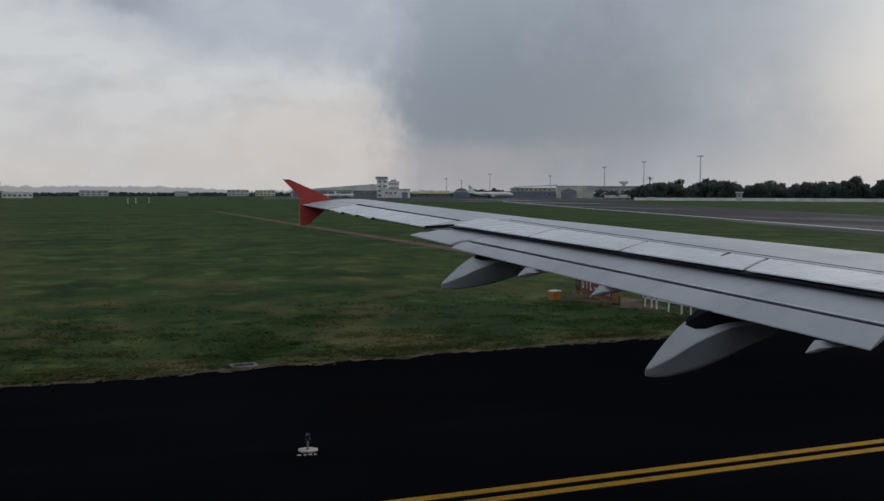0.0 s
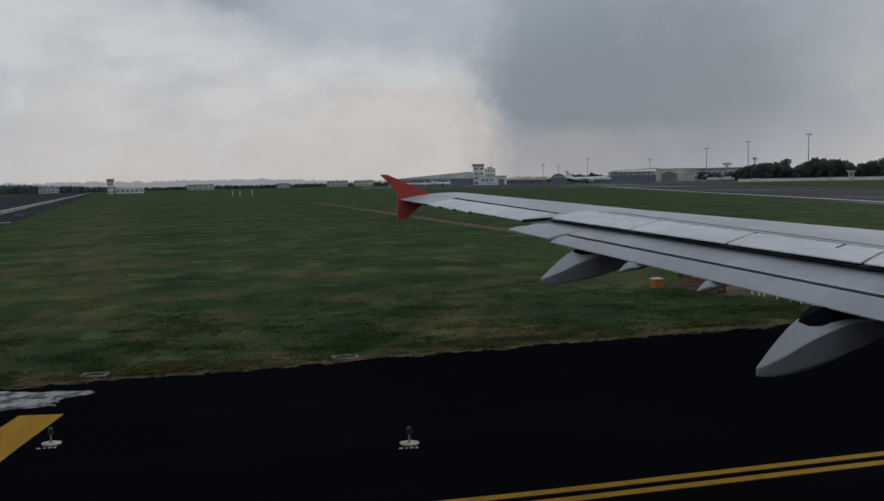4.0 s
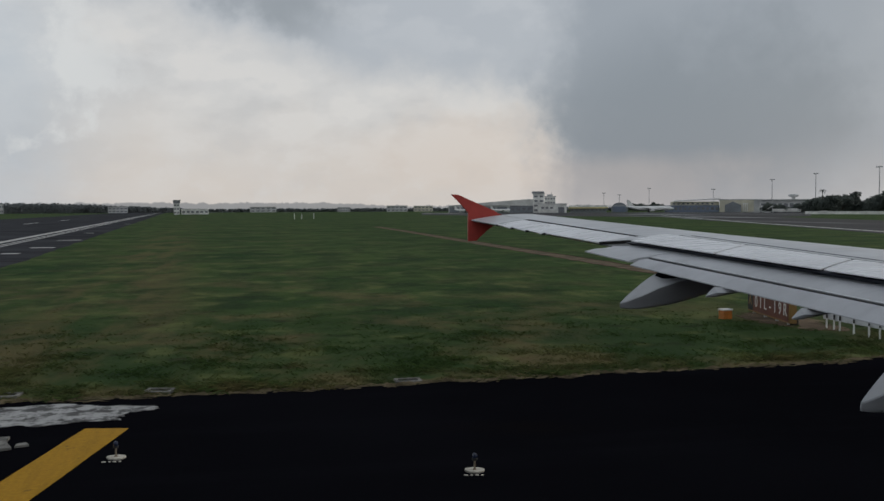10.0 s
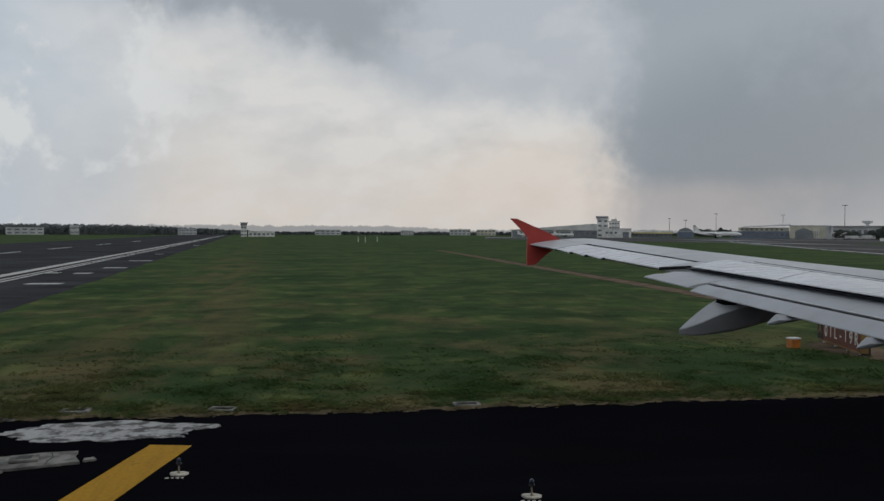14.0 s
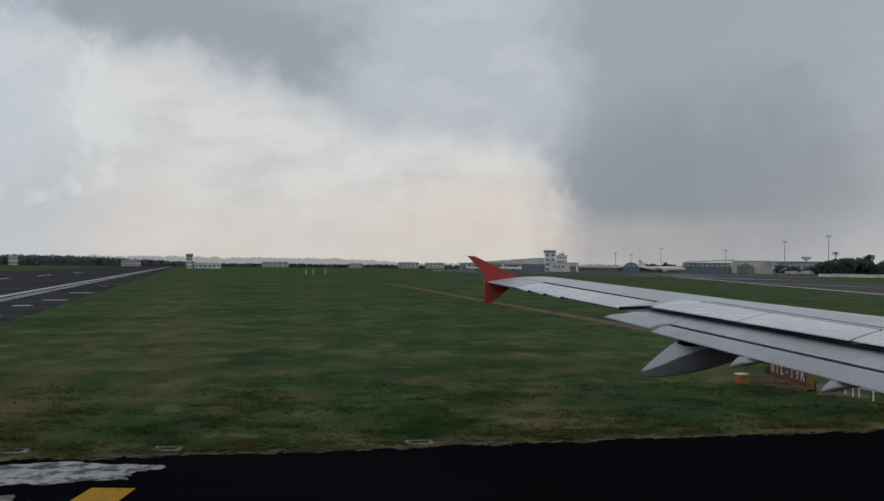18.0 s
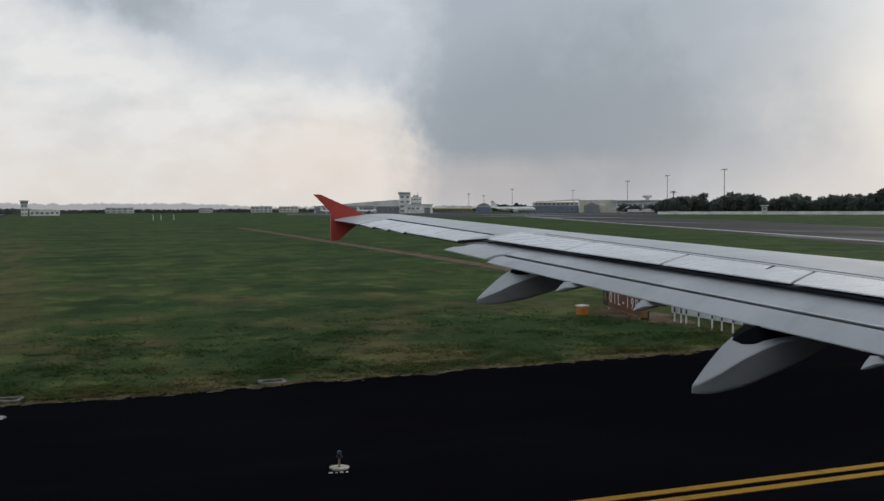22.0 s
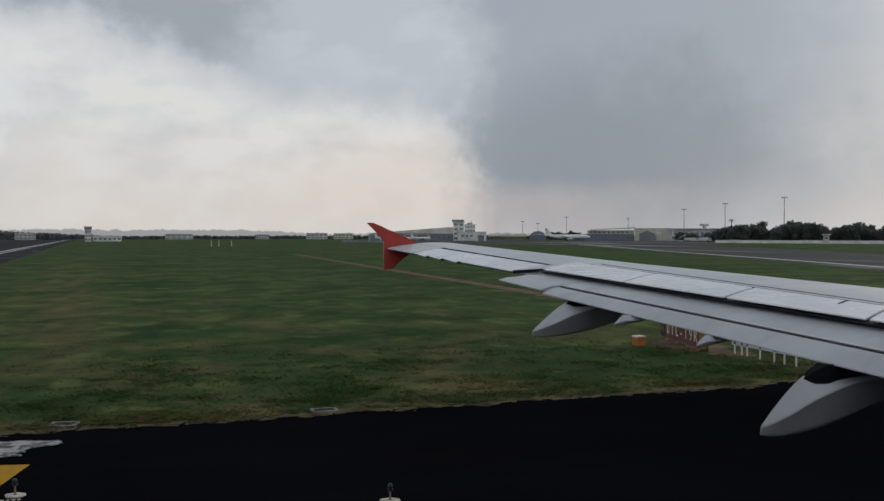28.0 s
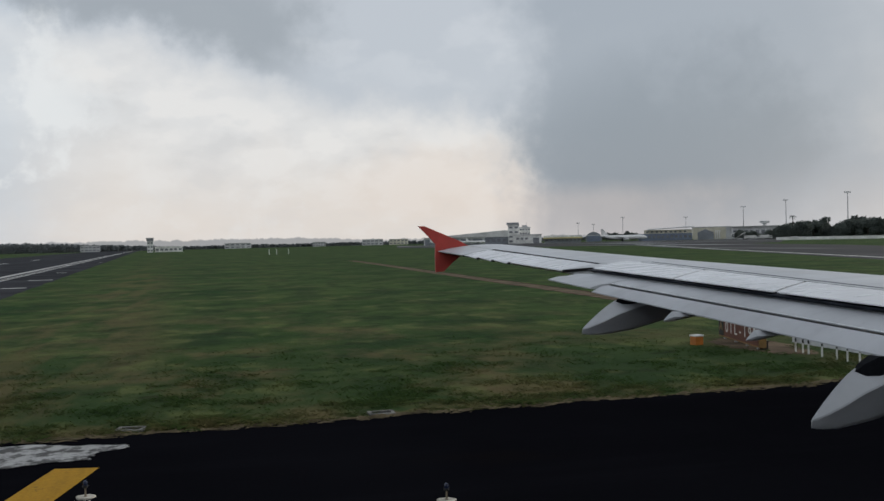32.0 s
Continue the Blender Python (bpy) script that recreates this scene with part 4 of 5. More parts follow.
tagged(part("sign_pad", slab(blotch(19.9, 32.5, 1.3, 2.8, 3.0), -0.05, 0.012), M_DIRT), "bare soil worn round the runway sign", "soil", kind="structure")

# the footworn dirt track out across the grass, with its dark eroded lip
TX = 26.5


def track_x(y):
    return TX + 0.28 * noise.noise((y * 0.05, 1.3, 0)) + 0.16 * noise.noise((y * 0.5, 4.3, 0))


ys = [22.3 + 0.225 * i ** 1.25 + max(0, i - 90) ** 2 * 0.05 for i in range(136)]
tagged(part("dirt_track", slab([(track_x(y) - 1.12 - 0.30 * noise.noise((y * 0.6, 2, 5)) - 0.16 * noise.noise((y * 2.3, 2, 9)) - max(0, 24.6 - y) * 0.5, y) for y in ys] + [(track_x(y) + 0.92 + 0.22 * noise.noise((y * 0.6, 8, 5)) + 0.14 * noise.noise((y * 2.3, 8, 9)) + max(0, 24.6 - y) * 0.5, y) for y in reversed(ys)], -0.05, 0.025), M_DIRT), "brown bare-earth track worn through the grass", "track", kind="structure")
tagged(part("track_lip", slab([(track_x(y) + 0.90 + 0.22 * noise.noise((y * 0.6, 8, 5)) + 0.14 * noise.noise((y * 2.3, 8, 9)), y) for y in ys[6:]] + [(track_x(y) + 1.02 + 0.22 * noise.noise((y * 0.6, 8, 5)) + 0.14 * noise.noise((y * 2.3, 8, 9)) + 0.10 * noise.noise((y * 0.9, 6, 5)), y) for y in reversed(ys[6:])], -0.05, 0.04), M_CLOD), "dark eroded lip along the dirt track", "soil", kind="structure")

# approach marker posts far out in the grass
for az_, d in ((1.5, 420), (1.95, 420), (2.7, 430)):
    t = thing("marker_post", "thin white marker post in the far grass", "post", "far marker posts", at=pose(d * math.sin(radians(az_)), d * math.cos(radians(az_)), 0))
    part("post_shaft", tube([(0, 0, -0.2, 0.16), (0, 0, 2.2, 0.13)], 8), M_WALLW, t)
    part("post_head", tube([(0, 0, 2.2, 0.2), (0, 0, 2.4, 0.2), (0, 0, 2.5, 0.06)], 8), M_WALLW, t)


# ---------------------------------------------------------------- grass tufts
def tufts():
    rnd = np.random.default_rng(5)
    verts, faces = [], []

    def clump(x, y, h, n):
        for _ in range(n):
            a, lean = rnd.uniform(0, 6.283), rnd.uniform(1.6, 3.6)
            bx, by = x + rnd.normal(0, 0.17), y + rnd.normal(0, 0.13)
            hh, w = h * rnd.uniform(0.4, 1.1), rnd.uniform(0.012, 0.03) * (1 + y / 50)
            dx, dy = math.cos(a), math.sin(a)
            i = len(verts)
            verts.extend([(bx - dy * w, by + dx * w, 0), (bx + dy * w, by - dx * w, 0), (bx + dx * hh * lean * 0.4, by + dy * hh * lean * 0.4, hh * 0.7), (bx + dx * hh * lean, by + dy * hh * lean, hh)])
            faces.extend([(i, i + 1, i + 2), (i + 1, i + 3, i + 2)])

    for _ in range(15000):
        y = 22.3 + 26 * rnd.random() ** 2.4
        x = rnd.uniform(-9 - 0.42 * (y - 22), 19 + 1.1 * (y - 20))
        if y < edge_y(x) + 0.22 * (0.6 + noise.noise((x * 0.9, 6.6, 0))) or (abs(x - track_x(y) + 0.1) < 1.05 + 0.35 * noise.noise((y * 1.4, x * 0.3, 3)) and y > 22) or abs(x - 19.9) + abs(y - 32.5) * 0.5 < 1.2 or (y > 45 and x > 57 + (y - 50) * 0.48):
            continue
        dens = 0.6 * noise.noise((x * 0.35, y * 0.5, 2)) + 0.7 * noise.noise((x * 0.9, y * 1.5, 7))
        if dens < 0.16 * min(1.0, (y - edge_y(x)) / 2.5) - 0.1 and rnd.random() < 0.85:
            continue
        clump(x, y, (0.05 + 0.20 * max(0.0, dens) + 0.03 * rnd.random()) * max(0.15, 1.0 - (y - 22) / 24), 5)
    me = bpy.data.meshes.new("grass_tufts")
    me.from_pydata(verts, [], faces)
    me.materials.append(M_BLADE)
    tagged(new("grass_tufts", me), "tufted green grass along the taxiway edge", "grass", kind="stuff")


tufts()

# straw and grit washed up along the edge
rg = random.Random(31)
verts, faces = [], []
for _ in range(900):
    x = rg.uniform(-12, 34)
    y = edge_y(x) + rg.gauss(0.05, 0.13)
    a, ln, w = rg.uniform(-0.5, 0.5), rg.uniform(0.04, 0.22), rg.uniform(0.008, 0.025)
    dx, dy = math.cos(a), math.sin(a)
    i = len(verts)
    verts += [(x - dx * ln - dy * w, y - dy * ln + dx * w, 0.022), (x + dx * ln - dy * w, y + dy * ln + dx * w, 0.022), (x + dx * ln + dy * w, y + dy * ln - dx * w, 0.022), (x - dx * ln + dy * w, y - dy * ln - dx * w, 0.022), (x, y, 0.022 + w * 2.0)]
    faces += [(i, i + 1, i + 4), (i + 1, i + 2, i + 4), (i + 2, i + 3, i + 4), (i + 3, i, i + 4)]
me = bpy.data.meshes.new("edge_straw")
me.from_pydata(verts, [], faces)
me.materials.append(M_STRAW)
tagged(new("edge_straw", me), "dry straw and grit along the pavement edge", "straw", kind="stuff")


# ---------------------------------------------------------------- the far side of the airfield
def bearing(deg, d, z=0.0):
    """A pose at a compass angle from straight out of the window, facing back to the eye."""
    return pose(d * math.sin(radians(deg)), d * math.cos(radians(deg)), z, 0, 0, -deg)


def span(a, b, d):
    return d * radians(b - a)


def facade(name, label, category, a, b, d, height, depth, wall, roof=None, storeys=0, bays=0, eave=0.6, group=""):
    """A far building between two bearings: body, roof slab, rows of windows."""
    w = span(a, b, d)
    t = thing(name, label, category, group, at=bearing((a + b) / 2, d))
    body = part("wall", boxed(-w / 2, w / 2, 0, depth, -0.3, height), wall, t)
    if roof:
        part("roof", boxed(-w / 2 - eave, w / 2 + eave, -eave, depth + eave, height + 0.003, height + 0.7), roof, t)
    for s in range(storeys):
        for i in range(bays):
            x = -w / 2 + w * (i + 0.5) / bays
            z = height * (s + 0.32) / storeys
            ww, hh = w / bays * 0.31, height / storeys * 0.40
            part("window", boxed(x - ww, x + ww, -0.06, 0.12, z, z + hh), M_WINDOW, body)
    return t, w


# long grey hangar with a sloping roof
w = span(11.2, 16.5, 1010)
t = thing("hangar", "long grey hangar with a shallow sloping sheet roof", "hangar", at=bearing(13.85, 1010))
part("wall", boxed(-w / 2, w / 2, 0.5, 38, -0.3, 7.6), M_WALLG, t)
part("roof", loft([[(x, yy, z) for x, z in ((-w / 2 - 1, 7.7), (-w / 4, 9.6), (0, 11.4), (w / 4, 13.2), (w / 2 - 3, 14.6), (w / 2 + 1, 14.2), (w / 2 + 1, 7.62), (0, 7.62))] for yy in (-1.5, 40)]), M_ROOF, t, "weathered grey sheet roof")
for i in range(7):
    x = -w / 2 + w * (i + 0.5) / 7
    part("bay_door", boxed(x - w / 17, x + w / 17, 0.38, 0.62, 0.0, 6.0), M_WALLD, t)

# small arched hangar with a dark mouth
w = span(21.4, 22.4, 940)
t = thing("arched_hangar", "small grey hangar with an arched roof and dark doors", "hangar", at=bearing(21.9, 940))
arch = [(w / 2 * math.cos(math.pi * j / 14), 3.2 + 6.6 * math.sin(math.pi * j / 14)) for j in range(15)]
part("shell", loft([[(w / 2, yy, -0.3)] + [(x, yy, z) for x, z in arch] + [(-w / 2, yy, -0.3)] for yy in (0, 24)]), M_WALLD, t, "", 30)
for j in range(4):
    part("sliding_door", boxed(-w * 0.4 + j * w * 0.2 + 0.06, -w * 0.4 + (j + 1) * w * 0.2 - 0.06, -0.25, -0.005, 0.0, 6.0), M_WALLB, t)
part("door_rail", boxed(-w * 0.46, w * 0.46, -0.4, -0.005, 6.05, 6.5), M_WALLG, t)

# terminal with its control room
t, w = facade("control_tower", "pale block-shaped control tower with dark glazing", "tower", 16.55, 17.25, 900, 18.2, 12, M_WALLW, M_ROOF, 4, 2)
part("cabin", boxed(-w * 0.62, w * 0.5, -1.2, 10, 18.92, 21.0), M_WALLG, t)
part("cabin_window", boxed(-w * 0.56, w * 0.44, -1.32, -1.18, 19.4, 20.6), M_WINDOW, t)
t, w = facade("office_block", "pale concrete office block with balconies", "building", 17.27, 17.95, 902, 15.6, 14, M_WALLW, M_ROOF, 4, 4)
part("mast", tube([(1.5, 3, 15.6, 0.35), (1.5, 3, 20.5, 0.2)], 8), M_STEEL, t)
part("plant_room", boxed(-3, 2.6, 2, 7, 16.32, 18.0), M_WALLG, t)
t, w = facade("white_annex", "low whitewashed annex with a wide dark doorway", "building", 16.9, 18.65, 880, 8.2, 12, M_WALLW, M_ROOF, 1, 0)
part("doorway", boxed(w * 0.2, w * 0.42, -0.1, 0.2, 0, 5.4), M_WINDOW, t)
for i in range(3):
    part("window", boxed(-w * 0.4 + i * 4.2, -w * 0.4 + i * 4.2 + 2.4, -0.06, 0.12, 3.8, 5.6), M_WINDOW, t)
facade("dark_shed", "dark slate shed with a flat roof", "shed", 15.1, 16.85, 905, 6.8, 14, M_WALLD, M_ROOF, 1, 5)
t, w = facade("terminal_pier", "low terminal pier with pale and yellow roof bands", "terminal", 18.85, 21.1, 900, 5.2, 16, M_WALLD, None, 1, 9)
part("roof_band", boxed(-w / 2 - 1, w / 2 + 1, -2, 17, 5.25, 7.0), M_WALLW, t)
part("yellow_band", boxed(-w / 2 - 1.4, w / 2 + 1.4, -2.6, 10, 3.9, 5.2), M_YWALL, t)
t, w = facade("terminal", "long terminal building with cream upper wall and slate base", "terminal", 24.65, 27.85, 880, 6.4, 26, M_WALLB, None, 1, 12)
part("upper_wall", boxed(-w / 2 + 5, w / 2, 2, 26, 6.45, 9.8), M_WALLC, t, "cream upper wall")
for i in range(9):
    x = -w / 2 + 8 + i * (w - 10) / 9
    part("upper_window", boxed(x - 0.9, x + 1.1, 1.9, 2.1, 7.2, 8.8), M_WINDOW, t)
part("canopy_roof", loft([[(x, yy, z + yy * 0.03) for x, z in ((-w / 2 + 8, 10.6), (w / 4, 12.0), (w / 2 + 2, 12.6), (w / 2 + 2, 11.8), (w / 4, 11.2), (-w / 2 + 8, 9.9))] for yy in (-2, 28)]), M_ROOF, t)
t, w = facade("cream_hall", "cream-walled hall with a dark gabled entrance porch", "building", 27.87, 30.15, 860, 11.0, 24, M_WALLC, M_ROOF, 0, 0)
g0 = -w * 0.16
part("porch", loft([[(x, yy, z) for x, z in ((g0 - 7, 0), (g0 - 7, 6.4), (g0, 9.6), (g0 + 7, 6.4), (g0 + 7, 0))] for yy in (-2.5, -0.05)]), M_WALLD, t, "dark gabled porch")
part("side_wall", boxed(w * 0.36, w / 2 + 0.2, -0.3, 24.2, 0, 11.3), M_WALLG, t)
for i in range(3):
    part("column", boxed(g0 + 8.4 + i * 1.7, g0 + 9.2 + i * 1.7, -1.6, -0.8, -0.2, 7.2), M_WALLW, t)
part("column_beam", boxed(g0 + 8.0, g0 + 13.2, -1.8, -0.05, 7.2, 8.0), M_WALLW, t)
t, w = facade("grey_hall", "long grey hall with a flat overhanging roof", "building", 30.18, 33.4, 850, 10.6, 22, M_WALLG, M_ROOF, 1, 10, 2.0)
part("tank_stem", tube([(w * 0.08, 5, 11.3, 1.6), (w * 0.08, 5, 13.0, 1.6)], 14), M_WALLG, t)
part("water_tank", tube([(w * 0.08, 5, 13.0, 1.8), (w * 0.08, 5, 13.9, 4.2), (w * 0.08, 5, 15.2, 4.4), (w * 0.08, 5, 15.6, 3.6)], 18), M_WALLG, t, "round grey water tank")
for a, b, h, m in ((-19.0, -17.0, 10, M_WALLG), (-15.6, -15.1, 13, M_WALLG), (-1.2, 0.4, 8, M_WALLG), (4.2, 5.0, 7, M_WALLG), (7.3, 8.6, 9, M_WALLG), (9.0, 10.2, 8.6, M_WALLC), (-9.5, -8.4, 9, M_WALLG)):
    facade("far_building", "hazy low block beyond the airfield trees", "building", a, b, 1462, h, 20, m, M_ROOF, 2, 5, 0.6, "far low blocks")


t, w = facade("fire_station", "low whitewashed station building beside a small watch tower", "building", -5.3, -3.7, 900, 4.6, 9, M_WALLW, M_WALLW, 1, 6, 0.4)
t, w = facade("watch_tower", "small whitewashed watch tower with a glazed cabin", "tower", -5.75, -5.4, 896, 10.5, 6, M_WALLW, None, 3, 2)
part("cabin", boxed(-w * 0.6, w * 0.6, -0.6, 6.4, 10.51, 13.4), M_WALLG, t)
part("cabin_glazing", boxed(-w * 0.56, w * 0.56, -0.72, -0.58, 11.2, 12.7), M_WINDOW, t)
part("cabin_roof", boxed(-w * 0.72, w * 0.72, -1.2, 7, 13.4, 13.9), M_WALLG, t)


# ---------------------------------------------------------------- parked airliners
def jet(az_, d, turn, k, fin, label):
    t = thing("parked_airliner", label, "airliner", "parked airliners", at=bearing(az_, d) @ pose(0, 0, 0, 0, 0, turn))
    seg = 18
    part("jet_body", loft([[(x * k, r * k * math.cos(2 * math.pi * j / seg), (3.9 + dz + r * math.sin(2 * math.pi * j / seg)) * k) for j in range(seg)] for x, r, dz in ((-22, 0.2, 1.5), (-17, 1.0, 0.9), (-11, 1.8, 0.2), (-6, 2.0, 0), (15, 2.0, 0), (18.5, 1.7, -0.15), (20.6, 1.0, -0.45), (21.5, 0.15, -0.7))]), M_FUSE, t, "white body", 50)
    part("tail_fin", loft([[(x * k, o * k, z * k) for x, z in ((-21.5, 11.8), (-19.3, 11.8), (-14.0, 5.6), (-20.5, 5.2))] for o in (-0.2, 0.2)]), fin, t)
    for s in (-1, 1):
        part("jet_wing", loft([[(x * k, s * yy * k, (z + o) * k) for x, z in ((5, 3.0), (-2, 3.0))] + [(x * k, s * 16 * k, (z + o) * k) for x, z in ((-5.2, 4.2), (-3.7, 4.2))] for yy, o in ((1.8, 0.0), (1.8, 0.35))]), M_WALLG, t)
        part("tailplane", loft([[(x * k, s * yy * k, (4.9 + o) * k) for x, yy in ((-16.5, 0.9), (-20, 0.9), (-21.5, 6), (-20.2, 6))] for o in (0, 0.2)]), M_WALLG, t)
        part("engine", loft([[(x * k, (s * 5.7 + r * math.cos(2 * math.pi * j / 14)) * k, (2.0 + r * math.sin(2 * math.pi * j / 14)) * k) for j in range(14)] for x, r in ((0.2, 0.6), (1.5, 1.0), (4.4, 1.15), (5.0, 1.0))]), M_WALLG, t)
        part("gear", tube([(-1 * k, s * 3.4 * k, 0, 0.55 * k), (-1 * k, s * 3.4 * k, 1.1 * k, 0.5 * k), (-1 * k, s * 3.4 * k, 3.1 * k, 0.3 * k)], 8), M_RUBBER, t)
    part("nose_gear", tube([(15 * k, 0, 0, 0.4 * k), (15 * k, 0, 0.8 * k, 0.4 * k), (15 * k, 0, 2.3 * k, 0.2 * k)], 8), M_RUBBER, t)
    return t


jet(23.75, 860, -8, 1.0, M_WALLW, "white parked airliner with a pale tail fin at the terminal")
jet(14.6, 960, 20, 0.62, M_WALLW, "small white parked airliner far off by the hangar")
jet(13.4, 985, -15, 0.6, M_RED, "small white parked airliner with a red tail fin")
jet(12.3, 990, 12, 0.6, M_WALLW, "small white parked airliner far off by the hangar")


# ---------------------------------------------------------------- apron vehicles
def truck(az_, d, ln, h, body, label, name="service_truck"):
    t = thing(name, label, "truck", "apron vehicles", at=bearing(az_, d))
    part("cargo_body", boxed(-ln / 2, ln / 2 - 2.2, 0, 2.4, 0.9, h, 0.1), body, t)
    cab = part("cab", boxed(ln / 2 - 2.1, ln / 2, 0.05, 2.35, 0.7, h * 0.82, 0.2), body, t)
    part("windscreen", boxed(ln / 2 - 1.6, ln / 2 - 0.3, 0.0, 0.06, h * 0.5, h * 0.74), M_WINDOW, cab)
    for x in (-ln / 2 + 1.2, ln / 2 - 1.2):
        for yy in (0.15, 1.95):
            part("wheel", loft([[(x + 0.5 * math.cos(2 * math.pi * j / 12), yy + o, 0.5 + 0.5 * math.sin(2 * math.pi * j / 12)) for j in range(12)] for o in (0, 0.3)]), M_RUBBER, t)
    return t


truck(32.1, 720, 9, 3.3, M_WALLW, "white service truck parked on the apron")
truck(31.3, 730, 11, 3.0, M_WALLW, "long white service truck parked on the apron")
truck(33.8, 600, 7, 2.0, M_WALLW, "low white flatbed truck on the apron's edge")
for a in (30.0, 30.6):
    t = thing("boarding_stairs", "white mobile boarding stairs on the apron", "stairs", "apron vehicles", at=bearing(a, 720))
    part("ramp", loft([[(x, yy, z) for x, z in ((-4, 0.6), (-3.4, 0.6), (3.2, 5.4), (4.6, 5.4), (4.6, 4.9), (3.2, 4.8))] for yy in (0, 2)]), M_WALLW, t)
    part("chassis", boxed(-4, 4.4, 0.1, 1.9, 0.35, 0.95), M_WALLG, t)
    part("support", boxed(3.2, 3.6, 0.2, 1.8, 0.95, 4.85), M_STEEL, t)
    for x in (-2.8, 3.0):
        part("wheel", loft([[(x + 0.45 * math.cos(2 * math.pi * j / 12), 0.05 + o, 0.45 + 0.45 * math.sin(2 * math.pi * j / 12)) for j in range(12)] for o in (0, 1.9)]), M_RUBBER, t)


# ---------------------------------------------------------------- light masts
def mast(az_, d, h):
    t = thing("light_mast", "tall thin apron floodlight mast", "light mast", "floodlight masts", at=bearing(az_, d))
    part("pole", tube([(0, 0, -0.3, 0.42), (0, 0, h * 0.5, 0.32), (0, 0, h, 0.22)], 10), M_STEEL, t)
    part("head_frame", boxed(-2.0, 2.0, -0.5, 0.5, h, h + 0.35), M_STEEL, t)
    for i in range(5):
        part("floodlight", boxed(-1.9 + i * 0.8, -1.3 + i * 0.8, -0.75, -0.55, h - 0.3, h + 0.7), M_WALLG, t)


for a, d, h in ((20.95, 1050, 21), (23.7, 1000, 25), (27.5, 930, 22), (30.85, 800, 27), (33.25, 760, 30), (36.6, 640, 29.5), (21.9, 1060, 19)):
    mast(a, d, h)

# ---------------------------------------------------------------- perimeter wall, fence posts and guard post
t = thing("perimeter_wall", "long low whitewashed perimeter wall", "wall", kind="structure")
for i in range(32):
    a = 32.7 + i * 0.62
    d0, d1 = 595 - i * 3.2, 595 - (i + 1) * 3.2
    p0, p1 = bearing(a, d0).translation, bearing(a + 0.62, d1).translation
    part("wall_panel", loft([[(p0.x, p0.y + o, -0.2), (p1.x, p1.y + o, -0.2), (p1.x, p1.y + o, 1.75), (p0.x, p0.y + o, 1.75)] for o in (0, 0.35)]), M_WALLW, t)
fence = thing("picket_fence", "white concrete fence posts in front of the perimeter wall", "fence")
for i in range(56):
    a = 33.9 + i * 0.19
    p = bearing(a, 575 - i * 1.4).translation
    part("fence_post", boxed(p.x - 0.14, p.x + 0.14, p.y - 0.14, p.y + 0.14, -0.2, 2.0), M_SIGNTEXT, fence)
for i in range(28):
    p0, p1 = bearing(33.9 + i * 0.38, 575 - i * 2.8).translation, bearing(33.9 + (i + 1) * 0.38, 575 - (i + 1) * 2.8).translation
    part("fence_rail", loft([[(p0.x, p0.y + o, 1.35), (p1.x, p1.y + o, 1.35), (p1.x, p1.y + o, 1.55), (p0.x, p0.y + o, 1.55)] for o in (0, 0.12)]), M_WALLG, fence)
gp = thing("guard_post", "small grey guard post with a pale overhanging roof", "guard post", at=bearing(38.9, 530))
part("cabin", boxed(-1.5, 1.5, 0, 3, -0.2, 4.4), M_WALLG, gp)
part("roof", boxed(-2.3, 2.3, -0.9, 3.9, 4.8, 5.3), M_WALLW, gp)
for x, y in ((-1.4, 0.1), (1.4, 0.1), (-1.4, 2.9), (1.4, 2.9)):
    part("roof_post", boxed(x - 0.1, x + 0.1, y - 0.1, y + 0.1, 4.4, 4.8), M_WALLG, gp)
part("window", boxed(-0.9, 0.9, -0.05, 0.1, 2.6, 3.8), M_WINDOW, gp)


# ---------------------------------------------------------------- trees
def leaf_cloud(rnd, centres, n, size):
    verts, faces = [], []
    for cx, cy, cz, r in centres:
        for _ in range(n):
            v = Vector((rnd.gauss(0, 1), rnd.gauss(0, 1), rnd.gauss(0, 0.8))).normalized() * r * rnd.uniform(0.55, 1.05)
            a = Vector((rnd.gauss(0, 1), rnd.gauss(0, 1), rnd.gauss(0.7, 1))).normalized()
            b = a.orthogonal().normalized()
            c = a.cross(b)
            s = size * rnd.uniform(0.6, 1.3)
            p = Vector((cx, cy, cz)) + v
            i = len(verts)
            verts += [p + b * s, p + c * s * 0.7, p - b * s, p - c * s * 0.7]
            faces.append((i, i + 1, i + 2, i + 3))
    return verts, faces


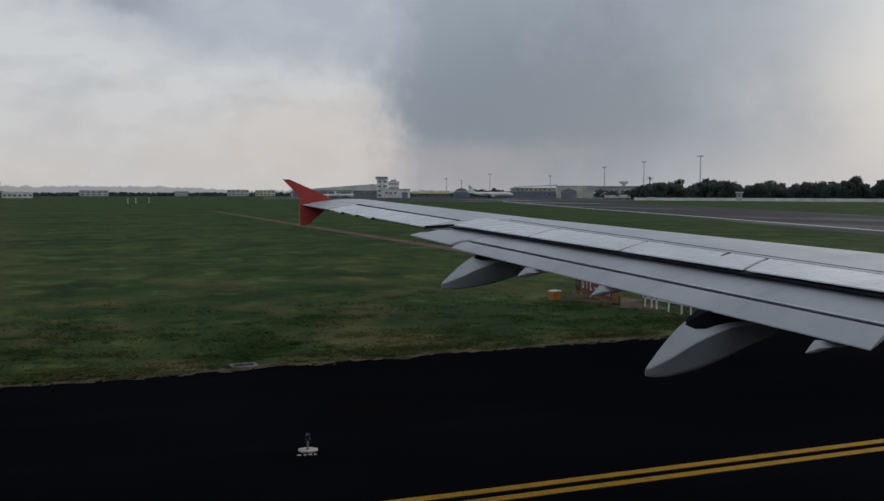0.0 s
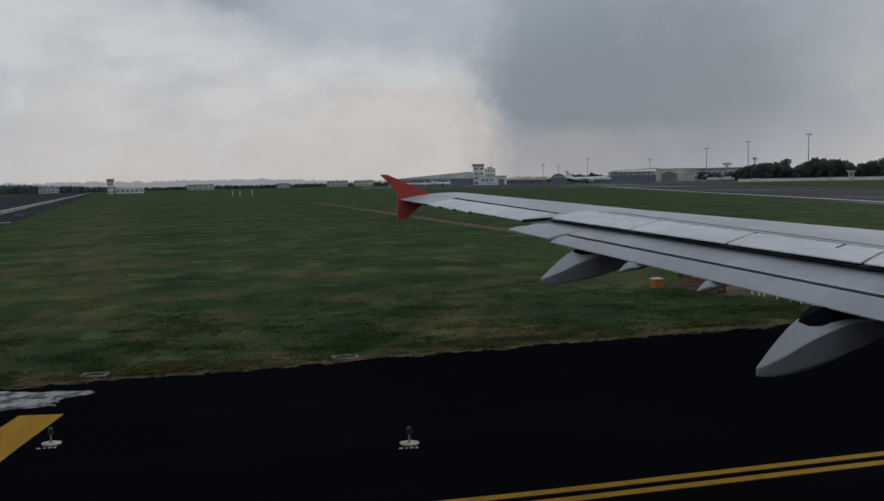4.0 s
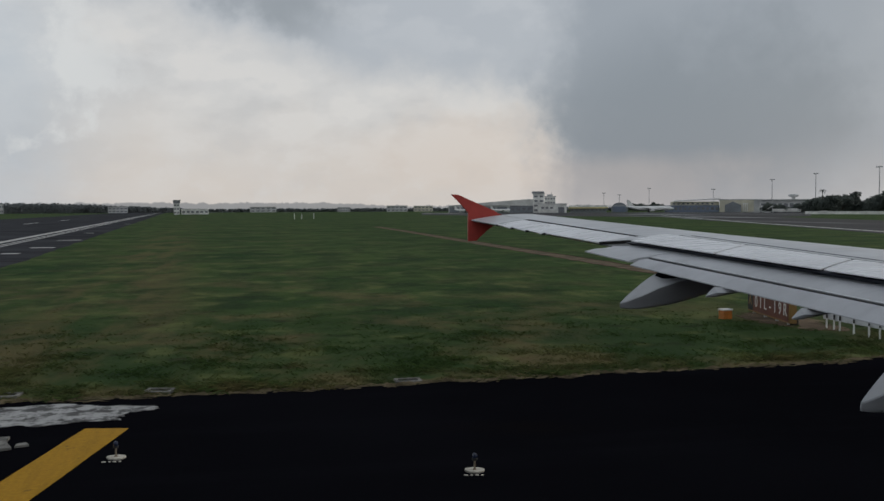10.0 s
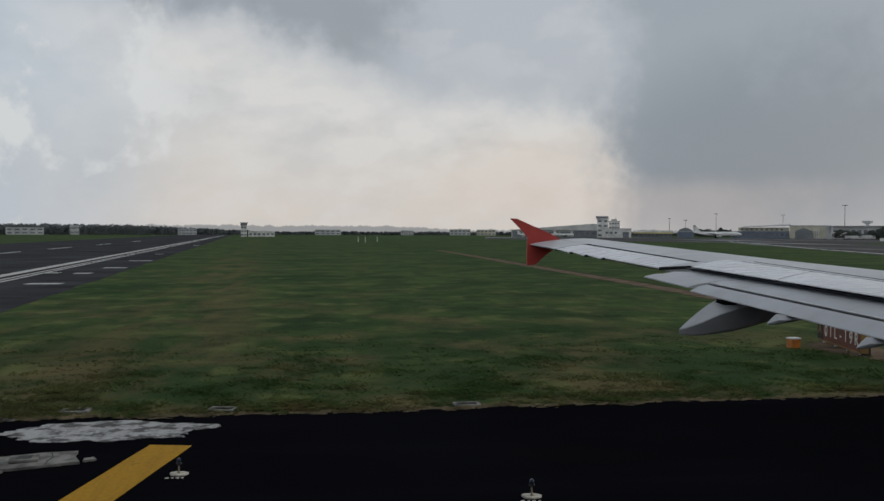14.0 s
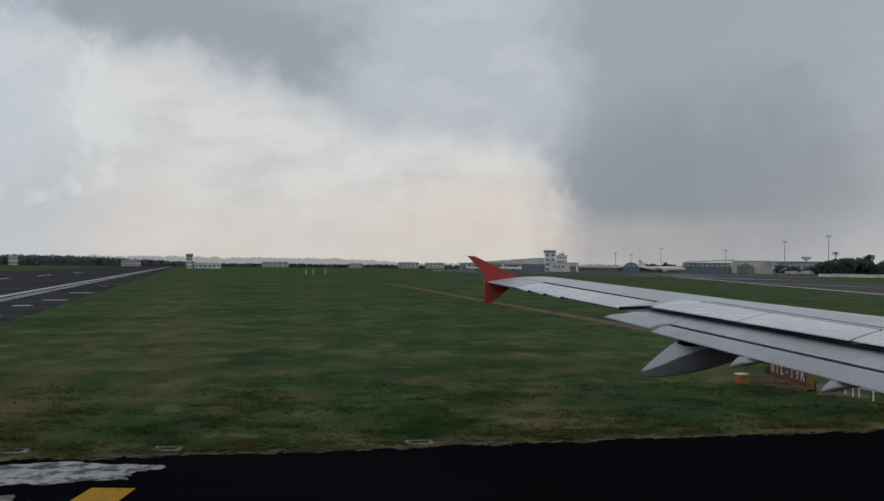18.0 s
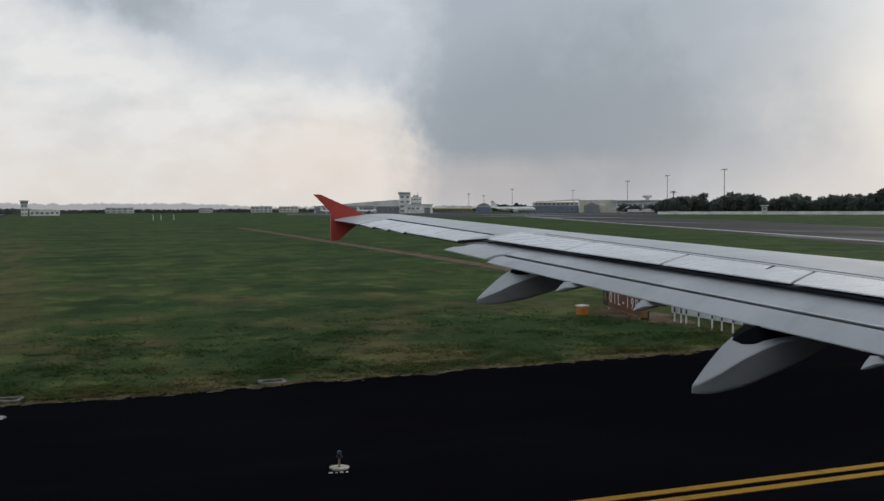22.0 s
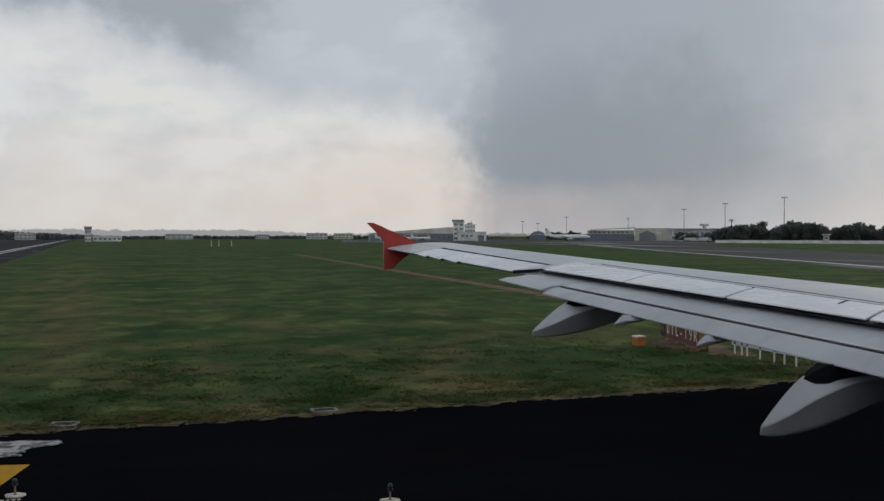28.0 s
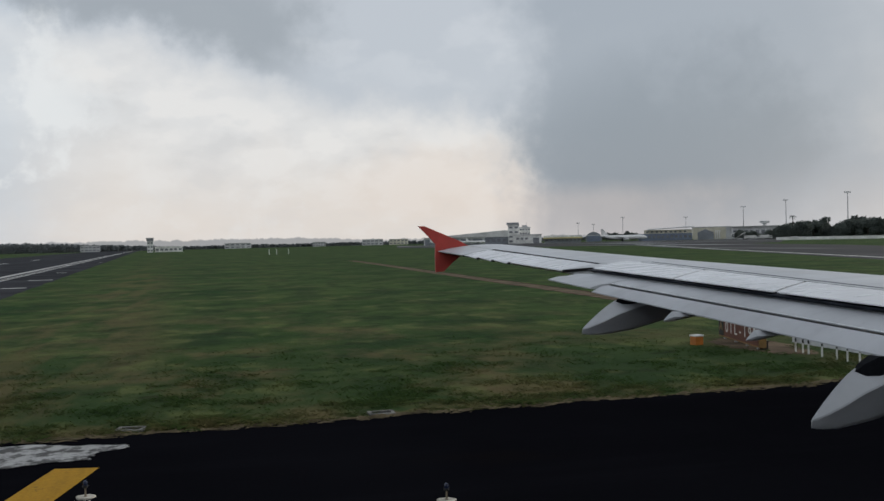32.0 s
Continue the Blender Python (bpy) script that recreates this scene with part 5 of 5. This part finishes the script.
def tree(seed, h, w):
    """Tapered trunk, limbs and an uneven crown of many leaf sprays."""
    rnd = random.Random(seed)
    t = thing("tree", "dark green broad-crowned tree beyond the airfield wall", "tree", "trees beyond the wall")
    limbs = []
    centres = []
    for i in range(15):
        a, r = rnd.uniform(0, 6.28), w * 0.5 * rnd.uniform(0.15, 0.85)
        z = h * rnd.uniform(0.26, 0.86)
        centres.append((r * math.cos(a), r * math.sin(a), z, w * rnd.uniform(0.17, 0.28)))
        limbs.append((r * math.cos(a) * 0.8, r * math.sin(a) * 0.8, z))
    v, f = leaf_cloud(rnd, centres, 190, 0.62)
    part("crown", raw(v, f), M_LEAF, t)
    part("trunk", tube([(0, 0, -0.3, 0.55), (0.1, 0, h * 0.2, 0.42), (0.15, 0.1, h * 0.5, 0.28), (0.1, 0.1, h * 0.75, 0.1)], 10), M_TRUNK, t)
    for x, y, z in limbs[:6]:
        part("limb", loft([[(x * q + rr * math.cos(2 * math.pi * j / 6), y * q + rr * math.sin(2 * math.pi * j / 6), h * 0.3 + (z - h * 0.3) * q) for j in range(6)] for q, rr in ((0, 0.22), (0.5, 0.15), (1, 0.05))]), M_TRUNK, t)
    return t


def palm(seed, h):
    rnd = random.Random(seed)
    t = thing("palm", "slender palm standing above the trees", "palm", "palms beyond the wall")
    part("trunk", tube([(0, 0, -0.3, 0.35), (0.3, 0, h * 0.5, 0.26), (0.2, 0.2, h, 0.2)], 8), M_TRUNK, t)
    for i in range(14):
        a, up = 2 * math.pi * i / 14 + rnd.uniform(-0.2, 0.2), rnd.uniform(-0.5, 2.0)
        dx, dy = math.cos(a), math.sin(a)
        rings = []
        for q in (0, 0.35, 0.7, 1.0):
            L = 2.5 * q
            z = h + up * L * 0.5 - 0.28 * L * L
            hw = 0.42 * (1 - q) + 0.05
            rings.append([(0.2 + dx * L - dy * hw, 0.2 + dy * L + dx * hw, z - 0.15), (0.2 + dx * L, 0.2 + dy * L, z), (0.2 + dx * L + dy * hw, 0.2 + dy * L - dx * hw, z - 0.15), (0.2 + dx * L, 0.2 + dy * L, z - 0.06)])
        part("frond", loft(rings), M_LEAF, t)
    return t


kinds = [tree(11, 11.5, 12.0), tree(12, 13.0, 14.0), tree(13, 10.0, 11.5), tree(14, 14.5, 12.5)]
for i, k in enumerate(kinds):
    k.matrix_basis = bearing(33.9 + i * 1.1, 660 + 10 * i)
for i in range(92):
    a = 30.4 + i * 0.205 + R.uniform(-0.1, 0.1)
    dd = R.choice((640, 665, 700)) + 110 * min(1, max(0, 33.6 - a)) - max(0, a - 34) * 5 + R.uniform(-12, 12)
    copy_thing(kinds[R.randrange(4)], bearing(a, dd) @ Matrix.Rotation(R.uniform(0, 6.28), 4, "Z") @ Matrix.Scale(0.78 - 0.22 * min(1, max(0, 32.9 - a)) + 0.45 * noise.noise((a * 0.9, 2.2, 0)) + R.uniform(-0.08, 0.14), 4))
for i in range(7):
    a = (23.0, 23.35, 23.7, 24.05, 24.4, 22.7, 19.3)[i]
    copy_thing(kinds[i % 4], bearing(a, 990 + 6 * i) @ Matrix.Rotation(i, 4, "Z") @ Matrix.Scale(0.72, 4))
pm = palm(3, 15.5)
pm.matrix_basis = bearing(33.6, 655)
for a, d in ((38.2, 640), (40.6, 620)):
    copy_thing(pm, bearing(a, d) @ Matrix.Rotation(a, 4, "Z") @ Matrix.Scale(0.75 + 0.1 * (a % 2), 4))


def far_woods():
    rnd = random.Random(21)
    verts, faces = [], []
    a = -42.0
    while a < 24:
        d = 1520 + rnd.uniform(-40, 40)
        h = 5.0 + 1.6 * noise.noise((a * 0.55, 0, 3)) + 1.0 * noise.noise((a * 3.1, 0, 8)) + 11.0 * min(1.0, max(0.0, (-4 - a) / 9))
        c = bearing(a, d).translation
        v, f = leaf_cloud(rnd, [(c.x, c.y, h * 0.25, h * 0.45 + 1.0), (c.x + rnd.uniform(-3, 3), c.y, h * 0.66, h * 0.36)], 64, 1.9)
        n = len(verts)
        verts += v
        faces += [tuple(i + n for i in q) for q in f]
        a += 0.11
    me = bpy.data.meshes.new("far_woods")
    me.from_pydata(verts, [], faces)
    me.materials.append(M_FARLEAF_HAZED)
    tagged(new("far_woods", me), "hazy grey-green belt of trees along the horizon", "woods", kind="stuff")


far_woods()
